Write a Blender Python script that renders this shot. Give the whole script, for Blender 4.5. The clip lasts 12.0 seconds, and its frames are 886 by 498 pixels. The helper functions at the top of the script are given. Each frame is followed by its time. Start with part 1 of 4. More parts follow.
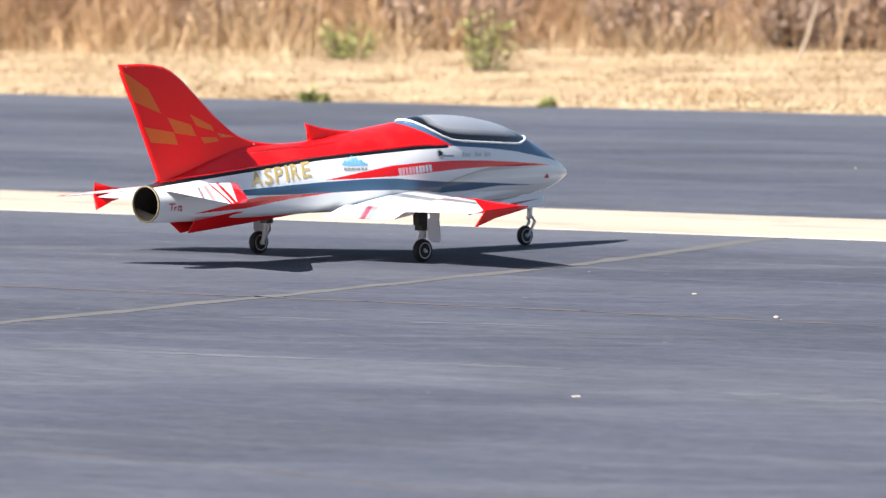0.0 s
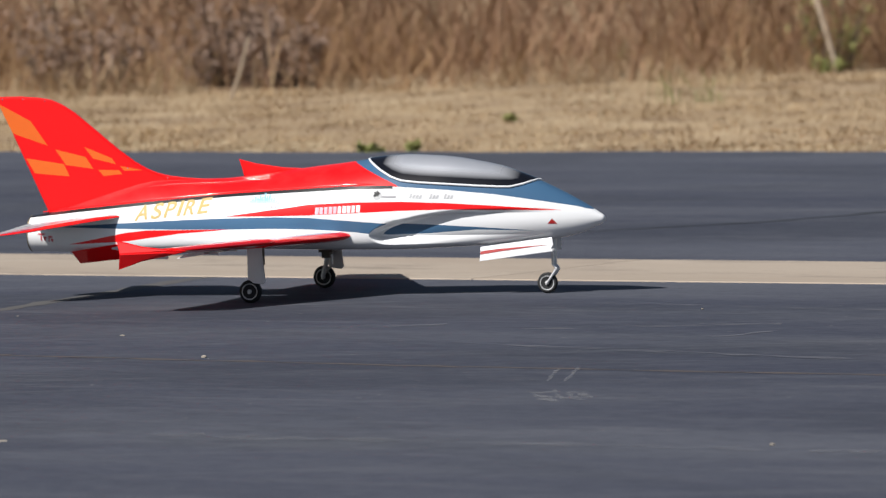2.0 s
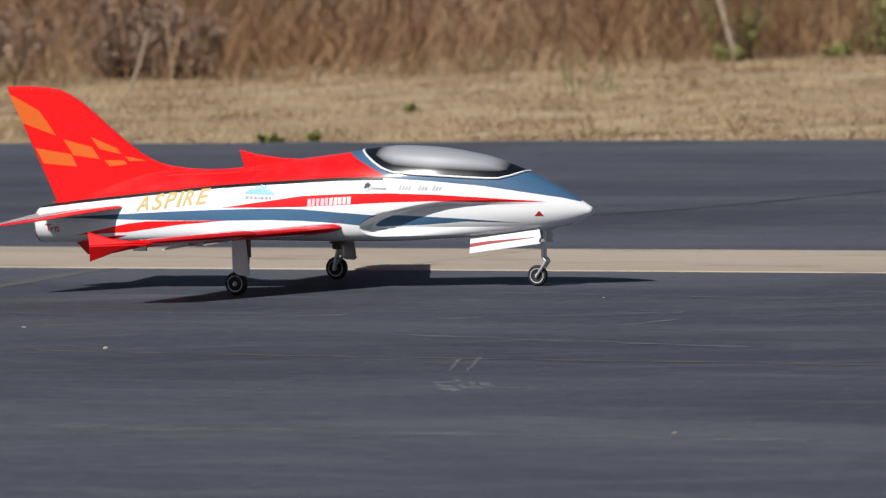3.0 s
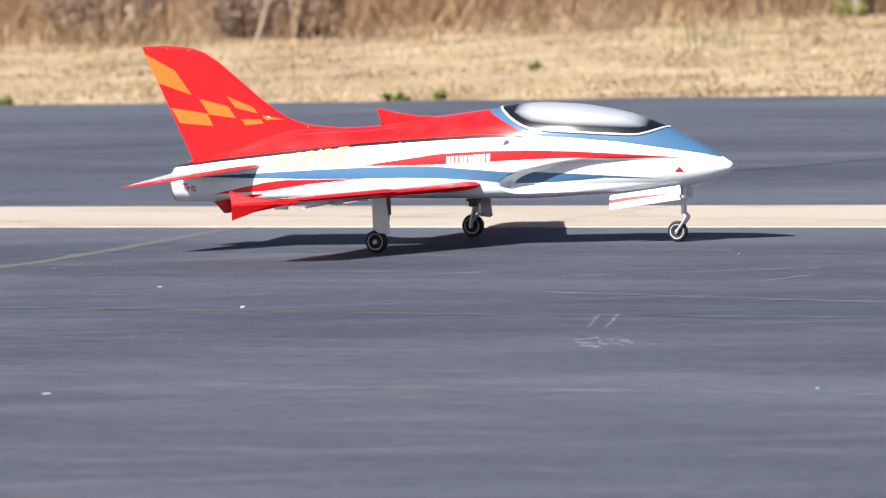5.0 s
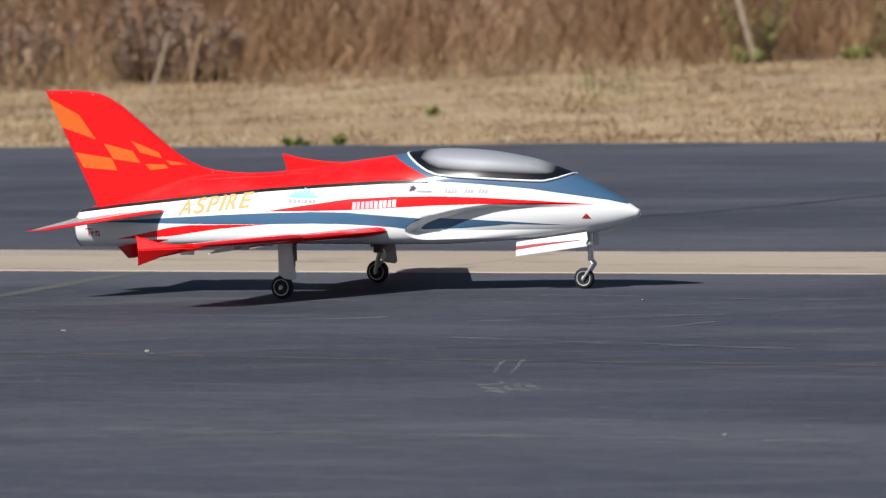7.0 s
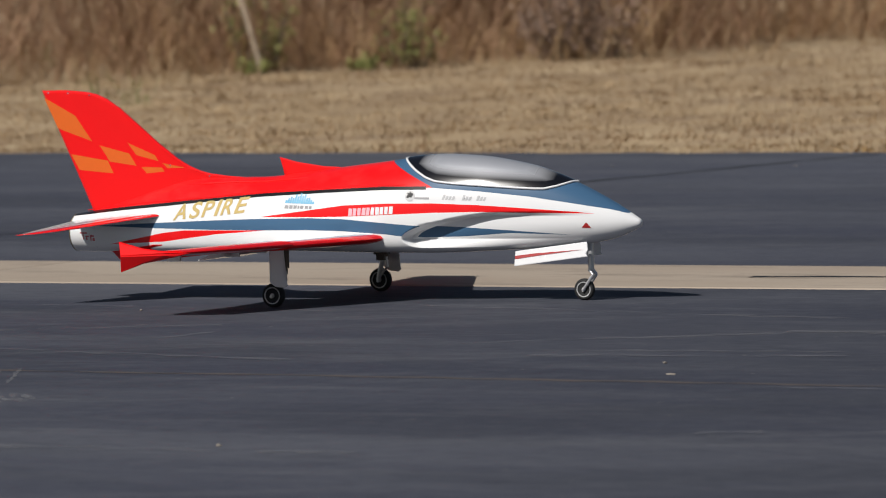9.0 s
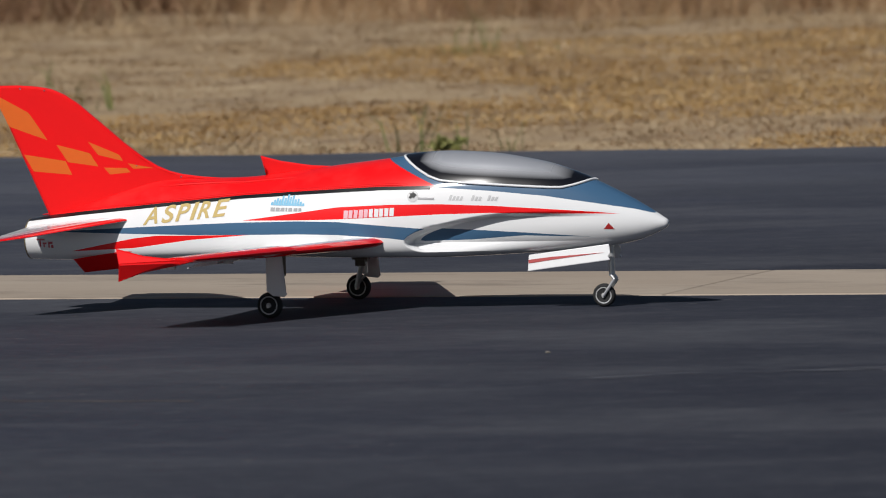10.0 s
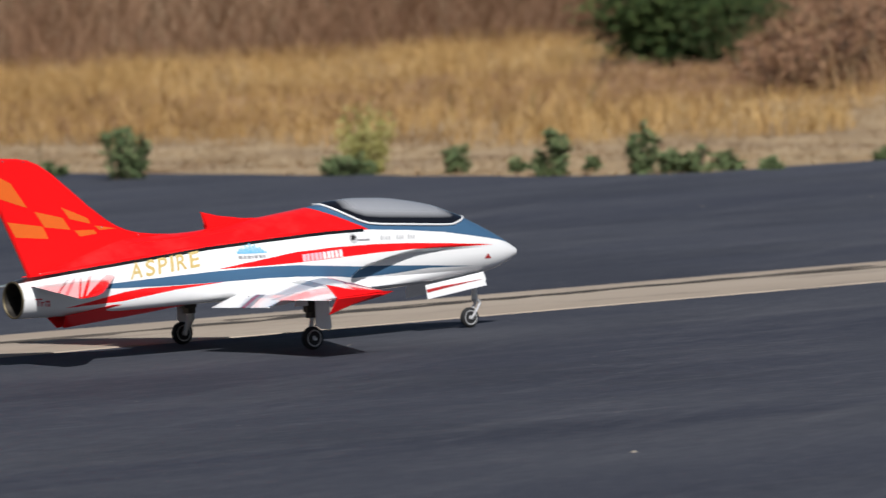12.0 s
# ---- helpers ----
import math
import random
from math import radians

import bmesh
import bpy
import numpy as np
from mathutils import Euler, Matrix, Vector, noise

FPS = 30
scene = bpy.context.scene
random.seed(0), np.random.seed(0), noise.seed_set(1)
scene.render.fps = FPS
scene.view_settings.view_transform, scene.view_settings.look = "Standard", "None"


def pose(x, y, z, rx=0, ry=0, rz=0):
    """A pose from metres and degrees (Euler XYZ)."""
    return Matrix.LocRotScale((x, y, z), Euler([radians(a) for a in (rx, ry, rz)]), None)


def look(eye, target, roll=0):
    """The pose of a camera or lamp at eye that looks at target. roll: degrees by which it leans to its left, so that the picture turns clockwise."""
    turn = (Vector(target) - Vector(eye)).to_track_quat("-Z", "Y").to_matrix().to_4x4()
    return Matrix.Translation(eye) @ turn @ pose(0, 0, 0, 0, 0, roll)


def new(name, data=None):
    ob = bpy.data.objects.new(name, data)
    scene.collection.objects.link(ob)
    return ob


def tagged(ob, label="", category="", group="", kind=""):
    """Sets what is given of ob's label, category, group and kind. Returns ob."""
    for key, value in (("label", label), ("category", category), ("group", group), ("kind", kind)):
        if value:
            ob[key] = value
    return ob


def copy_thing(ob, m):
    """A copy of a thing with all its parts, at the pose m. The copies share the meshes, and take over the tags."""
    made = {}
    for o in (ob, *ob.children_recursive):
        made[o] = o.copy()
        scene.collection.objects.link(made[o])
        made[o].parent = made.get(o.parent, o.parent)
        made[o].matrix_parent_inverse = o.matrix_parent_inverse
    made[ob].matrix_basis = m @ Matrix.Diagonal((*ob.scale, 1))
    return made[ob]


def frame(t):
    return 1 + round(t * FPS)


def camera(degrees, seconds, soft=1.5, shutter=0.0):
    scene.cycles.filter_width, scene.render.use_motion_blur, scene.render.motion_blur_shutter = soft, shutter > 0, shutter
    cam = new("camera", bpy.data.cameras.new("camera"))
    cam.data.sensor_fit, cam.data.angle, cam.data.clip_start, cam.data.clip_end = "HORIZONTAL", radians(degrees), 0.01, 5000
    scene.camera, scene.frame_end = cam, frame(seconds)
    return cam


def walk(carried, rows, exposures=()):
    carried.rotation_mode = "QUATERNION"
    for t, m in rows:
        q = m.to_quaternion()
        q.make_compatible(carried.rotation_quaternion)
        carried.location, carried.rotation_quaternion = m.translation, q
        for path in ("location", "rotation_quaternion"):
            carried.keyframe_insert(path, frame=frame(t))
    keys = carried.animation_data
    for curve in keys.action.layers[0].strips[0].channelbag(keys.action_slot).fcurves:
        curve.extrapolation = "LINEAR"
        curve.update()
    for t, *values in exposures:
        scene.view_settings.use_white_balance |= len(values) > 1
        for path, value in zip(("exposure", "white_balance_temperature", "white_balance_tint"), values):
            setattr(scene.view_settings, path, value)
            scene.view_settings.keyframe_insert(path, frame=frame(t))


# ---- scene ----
EYE_Z = 1.65
VIEW = [
    (0, -38.100, -3.280, -0.400, 0.000),
    (0.6, -36.893, -3.498, 0.118, 0.006),
    (1, -36.589, -3.283, -0.798, 0.063),
    (1.5, -34.891, -2.793, -1.505, 0.074),
    (2, -34.178, -3.062, -1.589, 0.070),
    (2.5, -33.413, -3.119, -1.789, 0.076),
    (2.7, -33.420, -3.128, -1.654, 0.076),
    (3.5, -33.670, -3.250, -2.500, 0.010),
    (4.3, -33.939, -3.391, -3.387, -0.057),
    (4.5, -34.218, -3.522, -2.884, -0.057),
    (5, -34.259, -3.421, -2.225, -0.018),
    (5.5, -33.849, -3.404, -2.313, -0.033),
    (6, -33.656, -3.199, -2.215, -0.045),
    (6.5, -33.546, -3.203, -1.946, -0.056),
    (7, -33.459, -3.127, -1.936, -0.067),
    (7.5, -33.351, -2.986, -1.977, -0.088),
    (7.7, -33.038, -3.050, -2.109, -0.088),
    (8.5, -31.750, -3.100, -1.800, -0.050),
    (9, -30.000, -3.160, -1.500, -0.020),
    (9.3, -28.477, -3.176, -1.369, -0.002),
    (9.5, -26.274, -3.171, -1.415, -0.002),
    (10, -20.097, -3.374, -1.694, 0.003),
    (10.5, -10.657, -3.327, -1.784, 0.009),
    (11, 2.221, -3.389, -1.451, 0.005),
    (11.5, 18.663, -3.165, -1.621, -0.004),
    (11.8, 30.000, -3.140, -2.200, 0.000),
    (12, 34.444, -2.762, -2.670, 0.001),
]
TAXI = [
    (0, -17.750, 22.050, 84.00),
    (0.3, -17.520, 22.200, 66.00),
    (0.6, -17.267, 22.363, 43.78),
    (1, -16.842, 22.435, 38.67),
    (1.5, -16.528, 22.790, 26.21),
    (2, -16.176, 22.981, 16.67),
    (2.5, -15.841, 23.060, 8.15),
    (2.7, -15.764, 22.985, 8.60),
    (3.5, -15.762, 22.980, 9.30),
    (4.3, -15.761, 22.978, 9.80),
    (4.5, -15.766, 22.994, 10.00),
    (5, -15.758, 23.001, 9.93),
    (5.5, -15.740, 22.955, 10.38),
    (6, -15.749, 22.969, 10.04),
    (6.5, -15.737, 22.956, 10.36),
    (7, -15.712, 22.946, 10.23),
    (7.5, -15.674, 22.995, 9.98),
    (7.7, -15.614, 23.015, 9.40),
    (8.5, -14.880, 23.100, 7.00),
    (9, -13.860, 23.190, 4.50),
    (9.3, -13.056, 23.237, 3.10),
    (9.5, -12.263, 23.297, 2.15),
    (10, -8.978, 23.379, 1.02),
    (10.5, -4.548, 23.458, 0.04),
    (11, 0.982, 23.529, 0.14),
    (11.5, 7.569, 23.528, 0.82),
    (12, 15.176, 23.348, 0.57),
]


cam = camera(6.276, 12.0, soft=1.0, shutter=0.05)
cam.data.dof.use_dof, cam.data.dof.focus_distance, cam.data.dof.aperture_fstop = True, 25.6, 7.6


def view_pose(pan, tilt, roll, drift):
    """Camera pose from its turn about the vertical, its tilt and lean, and the sideways sway of the one who holds it."""
    p, q = radians(pan), radians(tilt)
    eye = Vector((drift * math.cos(p), -drift * math.sin(p), EYE_Z))
    aim = Vector((math.sin(p) * math.cos(q), math.cos(p) * math.cos(q), math.sin(q)))
    return look(eye, eye + aim * 20.0, roll)


EXPOSURES = [(0.0, 1.53, 6400, 10), (0.6, 1.53, 6400, 10), (1.0, 1.46, 6180, 10), (1.5, 0.85, 6280, 10), (2.0, 0.22, 6350, 10), (2.5, 0.06, 6380, 10),
             (2.7, 0.0, 6400, 10), (3.5, 0.18, 6380, 10), (4.3, 0.28, 6350, 10), (4.5, 0.5, 6270, 10), (5.0, 1.12, 6200, 10), (5.5, 0.85, 6220, 10), (6.0, 0.68, 6260, 10), (6.5, 0.5, 6300, 10),
             (7.0, 0.2, 6350, 10), (7.5, -0.17, 6420, 10), (7.7, -0.29, 6400, 10), (8.5, -0.26, 6480, 10), (9.5, -0.23, 6520, 10), (10.0, -0.4, 6350, 10),
             (10.5, -0.53, 6300, 10), (11.0, -0.65, 6320, 10), (11.5, -0.66, 6320, 10), (11.8, -0.46, 6320, 10), (12.0, -0.03, 6300, 10)]
walk(cam, [(t, view_pose(*row)) for t, *row in VIEW], EXPOSURES)

# ---- light ----
SUN_WAY = Vector((0.08, 0.255, -0.256)).normalized()
sun_data = bpy.data.lights.new("sun", "SUN")
sun_data.energy, sun_data.angle, sun_data.color = 5.0, radians(0.53), (1.0, 0.965, 0.915)
sun = new("sun", sun_data)
sun.matrix_world = look((-20, -40, 60), Vector((-20, -40, 60)) + SUN_WAY)
world = bpy.data.worlds.new("sky")
scene.world = world
world.use_nodes = True
sky = world.node_tree.nodes.new("ShaderNodeTexSky")
sky.sky_type, sky.sun_disc = "NISHITA", False
sky.sun_elevation = math.asin(-SUN_WAY.z)
sky.sun_rotation = math.atan2(-SUN_WAY.x, -SUN_WAY.y)
world.node_tree.links.new(sky.outputs[0], world.node_tree.nodes["Background"].inputs[0])
world.node_tree.nodes["Background"].inputs[1].default_value = 0.042


# ---- materials ----
class Nodes:
    """A small builder for node materials."""

    def __init__(self, name):
        self.mat = bpy.data.materials.new(name)
        self.mat.use_nodes = True
        self.tree = self.mat.node_tree
        self.bsdf = self.tree.nodes["Principled BSDF"]

    def put(self, socket, value):
        if hasattr(value, "is_linked"):
            self.tree.links.new(value, socket)
        else:
            socket.default_value = value

    def node(self, kind, **given):
        n = self.tree.nodes.new("ShaderNode" + kind)
        for key, value in given.items():
            setattr(n, key, value)
        return n

    def math(self, op, a, b=0.0, clamp=False):
        n = self.node("Math", operation=op, use_clamp=clamp)
        self.put(n.inputs[0], a)
        self.put(n.inputs[1], b)
        return n.outputs[0]

    def mix(self, fac, a, b):
        n = self.node("Mix", data_type="RGBA")
        self.put(n.inputs[0], fac)
        self.put(n.inputs[6], a)
        self.put(n.inputs[7], b)
        return n.outputs[2]

    def coords(self, scale=(1, 1, 1), turn=0.0):
        n = self.node("Mapping", vector_type="TEXTURE" if turn else "POINT")
        if turn:
            n.inputs["Rotation"].default_value = (0, 0, radians(turn))
            scale = tuple(1 / q for q in scale)
        n.inputs["Scale"].default_value = scale
        self.tree.links.new(self.node("TexCoord").outputs["Object"], n.inputs[0])
        return n.outputs[0]

    def noise(self, scale, detail=4.0, stretch=(1, 1, 1), rough=0.6, turn=0.0):
        n = self.node("TexNoise")
        self.tree.links.new(self.coords(stretch, turn), n.inputs["Vector"])
        n.inputs["Scale"].default_value, n.inputs["Detail"].default_value = scale, detail
        n.inputs["Roughness"].default_value = rough
        return n.outputs["Fac"]

    def band(self, value, low, high):
        n = self.node("MapRange")
        self.put(n.inputs[0], value)
        n.inputs[1].default_value, n.inputs[2].default_value = low, high
        return n.outputs[0]

    def xyz(self):
        n = self.node("SeparateXYZ")
        self.tree.links.new(self.node("TexCoord").outputs["Object"], n.inputs[0])
        return n.outputs

    def curve(self, x, points, x0=-1.1, x1=1.3):
        """A height that follows x from point to point."""
        r = self.node("ValToRGB")
        self.put(r.inputs[0], self.band(x, x0, x1))
        els = r.color_ramp.elements
        while len(els) < len(points):
            els.new(0.5)
        for e, (px, pz) in zip(els, sorted(points)):
            e.position = (px - x0) / (x1 - x0)
            e.color = (pz, pz, pz, 1)
        return r.outputs[0]

    def bump(self, height, strength, distance=0.01):
        n = self.node("Bump")
        n.inputs["Strength"].default_value, n.inputs["Distance"].default_value = strength, distance
        self.put(n.inputs["Height"], height)
        self.tree.links.new(n.outputs[0], self.bsdf.inputs["Normal"])

    def done(self, color, rough=0.5, metal=0.0, spec=0.5, coat=0.0):
        self.put(self.bsdf.inputs["Base Color"], color)
        self.put(self.bsdf.inputs["Roughness"], rough)
        self.put(self.bsdf.inputs["Metallic"], metal)
        self.put(self.bsdf.inputs["Specular IOR Level"], spec)
        self.put(self.bsdf.inputs["Coat Weight"], coat)
        self.bsdf.inputs["Coat Roughness"].default_value = 0.06
        return self.mat


WHITE, RED, BLUE = (0.81, 0.81, 0.815, 1), (0.84, 0.005, 0.006, 1), (0.052, 0.120, 0.215, 1)
GREY, ORANGE, GOLD = (0.25, 0.26, 0.27, 1), (0.74, 0.135, 0.018, 1), (0.60, 0.45, 0.18, 1)


def plain(name, color, rough=0.4, metal=0.0, coat=0.0, wear=0.12, scale=40.0, spec=0.5):
    n = Nodes(name)
    dark = tuple(c * (1 - wear) for c in color[:3]) + (1,)
    f = n.noise(scale, 3)
    return n.done(n.mix(f, dark, color), n.math("ADD", rough - 0.06, n.math("MULTIPLY", f, 0.12)), metal, spec, coat)


def chalk(name, color, cover, grain=22.0, low=0.40, high=0.68):
    """Rubbed-on chalky traces that let the ground show through."""
    n = Nodes(name)
    f = n.noise(grain, 5, (0.35, 1.0, 1), 0.75)
    n.put(n.bsdf.inputs["Alpha"], n.math("MULTIPLY", n.band(f, low, high), cover))
    return n.done(color, 0.9, spec=0.15)


def straw(name, a, b, c):
    """Dry stems, each blade its own tone."""
    n = Nodes(name)
    g = n.node("NewGeometry")
    r = n.node("ValToRGB")
    n.put(r.inputs[0], g.outputs["Random Per Island"])
    e = r.color_ramp.elements
    e.new(0.5)
    e[0].color, e[1].color, e[2].color = (*a, 1), (*b, 1), (*c, 1)
    big = n.noise(0.45, 4, (0.8, 0.8, 1))
    mid = n.noise(1.6, 6, (1.2, 0.55, 1), 0.7)
    tone = n.mix(n.math("MULTIPLY", n.band(big, 0.44, 0.56), 0.65), r.outputs[0], (*a, 1))
    tone = n.mix(n.math("MULTIPLY", n.band(mid, 0.47, 0.58), 0.55), tone, tuple(q * 0.8 for q in a) + (1,))
    m = n.done(tone, 0.8, spec=0.15)
    return m


def asphalt_material():
    n = Nodes("seal_coated_asphalt")
    x, y, _ = n.xyz()
    x = n.math("SUBTRACT", x, n.math("MULTIPLY", n.math("MAXIMUM", n.math("SUBTRACT", 23.0, y), 0.0), n.math("MULTIPLY", n.band(x, 2.0, -9.0), 0.75)))
    broad = n.noise(0.10, 4, (0.5, 1.6, 1))
    sweep = n.noise(1.0, 7, (0.42, 1.9, 1), 0.7)
    lane = n.noise(0.55, 3, (0.05, 1.6, 1), 0.5)
    scuff = n.noise(1.3, 9, (0.55, 3.2, 1), 0.75)
    brush = n.noise(1.5, 8, (0.22, 1.7, 1), 0.72, 32)
    brush_back = n.noise(1.2, 8, (0.2, 1.5, 1), 0.72, -28)
    fleck = n.noise(3.2, 5, (1.2, 7.0, 1), 0.6)
    patch = n.noise(0.5, 5, (0.8, 1.3, 1), 0.6)
    grain = n.noise(140.0, 3)
    coarse = n.noise(26.0, 5, (0.45, 0.8, 1), 0.7)
    speck = n.noise(16.0, 2, (1, 1.5, 1))
    east = n.math("SUBTRACT", n.band(n.math("SUBTRACT", x, n.math("MULTIPLY", n.math("MAXIMUM", n.math("SUBTRACT", y, 25.0), 0.0), 0.4)), -14.5, -8.0), n.math("MULTIPLY", n.band(x, 7.0, 13.0), 0.45))
    east = n.math("MULTIPLY", east, n.math("SUBTRACT", 1.0, n.math("MULTIPLY", n.band(y, 25.0, 30.0), 0.32)))
    base = n.mix(n.band(broad, 0.4, 0.6), (0.043, 0.047, 0.067, 1), (0.060, 0.064, 0.086, 1))
    base = n.mix(n.math("MULTIPLY", n.band(sweep, 0.45, 0.62), 0.38), base, (0.088, 0.092, 0.108, 1))
    base = n.mix(n.math("MULTIPLY", n.band(lane, 0.45, 0.62), 0.40), base, (0.105, 0.109, 0.127, 1))
    base = n.mix(n.math("MULTIPLY", n.band(patch, 0.50, 0.60), 0.4), base, (0.031, 0.034, 0.045, 1))
    base = n.mix(n.math("MULTIPLY", east, 0.82), base, (0.0150, 0.0165, 0.0265, 1))
    rub = n.noise(0.8, 7, (0.45, 1.0, 1), 0.62)
    base = n.mix(n.math("MULTIPLY", n.math("MULTIPLY", n.band(rub, 0.50, 0.62), east), 0.75), base, (0.068, 0.070, 0.082, 1))
    base = n.mix(n.math("MULTIPLY", n.band(scuff, 0.53, 0.68), n.math("SUBTRACT", 0.25, n.math("MULTIPLY", east, 0.16))), base, (0.17, 0.17, 0.185, 1))
    fade = n.math("SUBTRACT", 0.30, n.math("MULTIPLY", east, 0.14))
    base = n.mix(n.math("MULTIPLY", n.band(brush, 0.52, 0.68), fade), base, (0.135, 0.137, 0.150, 1))
    base = n.mix(n.math("MULTIPLY", n.band(brush_back, 0.54, 0.68), fade), base, (0.030, 0.033, 0.043, 1))
    base = n.mix(n.math("MULTIPLY", n.band(fleck, 0.66, 0.76), 0.08), base, (0.24, 0.235, 0.23, 1))
    base = n.mix(n.math("MULTIPLY", n.band(grain, 0.52, 0.72), 0.25), base, (0.085, 0.088, 0.100, 1))
    base = n.mix(n.math("MULTIPLY", n.band(speck, 0.72, 0.75), 0.35), base, (0.32, 0.30, 0.27, 1))
    base = n.mix(n.math("MULTIPLY", n.band(coarse, 0.50, 0.70), 0.28), base, (0.105, 0.107, 0.118, 1))
    base = n.mix(n.math("MULTIPLY", n.band(coarse, 0.50, 0.32), 0.35), base, (0.020, 0.022, 0.030, 1))
    n.bump(grain, 0.3, 0.004)
    return n.done(base, n.math("SUBTRACT", 0.90, n.math("MULTIPLY", broad, 0.15)), spec=0.22)


def concrete_material():
    n = Nodes("stained_concrete")
    big = n.noise(0.9, 5, (0.4, 1.5, 1))
    streak = n.noise(1.8, 7, (0.4, 1.5, 1), 0.72)
    fine = n.noise(60.0, 4)
    base = n.mix(n.band(big, 0.3, 0.7), (0.32, 0.258, 0.20, 1), (0.43, 0.362, 0.29, 1))
    base = n.mix(n.math("MULTIPLY", n.band(streak, 0.50, 0.64), 0.6), base, (0.15, 0.12, 0.095, 1))
    base = n.mix(n.math("MULTIPLY", n.band(fine, 0.55, 0.75), 0.35), base, (0.24, 0.21, 0.18, 1))
    n.bump(fine, 0.3, 0.004)
    return n.done(base, 0.88, spec=0.3)


def soil_material():
    n = Nodes("dry_soil_and_thatch")
    big = n.noise(0.45, 5, (0.8, 0.8, 1))
    mid = n.noise(1.6, 7, (1.2, 0.55, 1), 0.7)
    fine = n.noise(14.0, 5, (0.8, 0.5, 1), 0.7)
    base = n.mix(n.band(big, 0.40, 0.60), (0.30, 0.208, 0.118, 1), (0.42, 0.312, 0.19, 1))
    base = n.mix(n.math("MULTIPLY", n.band(mid, 0.47, 0.58), 0.7), base, (0.20, 0.13, 0.08, 1))
    base = n.mix(n.math("MULTIPLY", n.band(fine, 0.46, 0.62), 0.5), base, (0.50, 0.40, 0.265, 1))
    return n.done(base, 0.95, spec=0.15)


X0 = 821.0


def lx(px):
    return (px - X0) / 609.0


def livery(name, parts):
    """Paint of the fuselage: each stripe lies between two lines that run along the length."""
    n = Nodes(name)
    x, y, z = n.xyz()
    col = WHITE
    for low, high, x0, x1, paint in parts:
        m = n.math("MULTIPLY", n.math("GREATER_THAN", z, n.curve(x, low)), n.math("LESS_THAN", z, n.curve(x, high)))
        m = n.math("MULTIPLY", m, n.math("MULTIPLY", n.math("GREATER_THAN", x, x0), n.math("LESS_THAN", x, x1)))
        col = n.mix(m, col, paint)
    dust = n.noise(6.0, 4)
    col = n.mix(n.math("MULTIPLY", n.band(dust, 0.5, 0.8), 0.08), col, (0.35, 0.32, 0.28, 1))
    d = n.math("SUBTRACT", z, 0.212)
    ahead = n.math("SUBTRACT", x, n.math("ADD", MOUTH, n.math("MULTIPLY", n.math("MULTIPLY", d, d), 39.0)))
    lip = n.math("MULTIPLY", n.math("GREATER_THAN", ahead, -0.004), n.math("LESS_THAN", ahead, n.math("ADD", 0.030, n.math("MULTIPLY", d, 0.35))))
    lip = n.math("MULTIPLY", lip, n.math("LESS_THAN", z, 0.268))
    col = n.mix(lip, col, WHITE)
    return n.done(col, 0.38, spec=0.10, coat=0.9)


MOUTH = 0.352
FILLET = [(-0.52, 0.385), (-0.4, 0.392), (-0.3, 0.396), (-0.2, 0.397), (-0.02, 0.412)]
TOP_LINE = [(-0.95, 0.288), (-0.75, 0.308), (-0.5, 0.330), (-0.2, 0.355), (0.0, 0.366), (0.15, 0.373), (0.27, 0.378), (0.45, 0.379),
            (0.62, 0.366), (0.79, 0.348), (0.95, 0.322), (1.06, 0.303), (1.12, 0.287), (1.2, 0.27)]
SLANT = [(-0.95, 0.9), (0.24, 0.9), (0.2401, 0.475), (0.27, 0.463), (0.44, 0.386), (0.46, 0.372), (0.47, 0.0), (1.2, 0.0)]
UP, DOWN = [(-1, 0.95), (1.2, 0.95)], [(-1, 0.02), (1.2, 0.02)]


def shift(points, d):
    return [(x, z + d) for x, z in points]


fuselage_paint = livery("fuselage_paint", [
    (TOP_LINE, UP, 0.2, 1.118, BLUE),
    (TOP_LINE, SLANT, -0.96, 0.46, RED),
    (shift(TOP_LINE, -0.006), shift(TOP_LINE, 0.005), -0.96, 0.43, (0.006, 0.006, 0.007, 1)),
    ([(-0.19, 0.283), (0.0, 0.283), (0.13, 0.285), (0.294, 0.291), (0.458, 0.297), (0.622, 0.299), (0.79, 0.294), (0.95, 0.291), (1.02, 0.289)],
     [(-0.19, 0.283), (0.0, 0.306), (0.13, 0.322), (0.294, 0.328), (0.458, 0.328), (0.622, 0.321), (0.79, 0.309), (0.95, 0.296), (1.02, 0.289)], -0.19, 1.02, RED),
    ([(-0.84, 0.252), (-0.56, 0.244), (-0.36, 0.240), (-0.2, 0.239), (0.0, 0.240), (0.13, 0.237), (0.294, 0.226), (0.40, 0.213), (0.55, 0.216), (0.72, 0.227), (0.93, 0.220)],
     [(-0.84, 0.252), (-0.56, 0.264), (-0.36, 0.272), (-0.2, 0.277), (0.0, 0.280), (0.13, 0.277), (0.294, 0.263), (0.40, 0.254), (0.55, 0.247), (0.72, 0.236), (0.93, 0.220)], -0.84, 0.93, BLUE),
    ([(-0.78, 0.190), (-0.56, 0.200), (-0.36, 0.225), (-0.165, 0.239)],
     [(-0.78, 0.190), (-0.56, 0.230), (-0.48, 0.238), (-0.165, 0.239)], -0.78, -0.165, RED),
])
red_paint = plain("glossy_red_paint", RED, 0.38, coat=0.9, wear=0.05, spec=0.08)
white_paint = plain("glossy_white_paint", WHITE, 0.25, coat=0.5, wear=0.05)
orange_paint = plain("orange_paint", ORANGE, 0.38, coat=0.9, wear=0.08, spec=0.08)
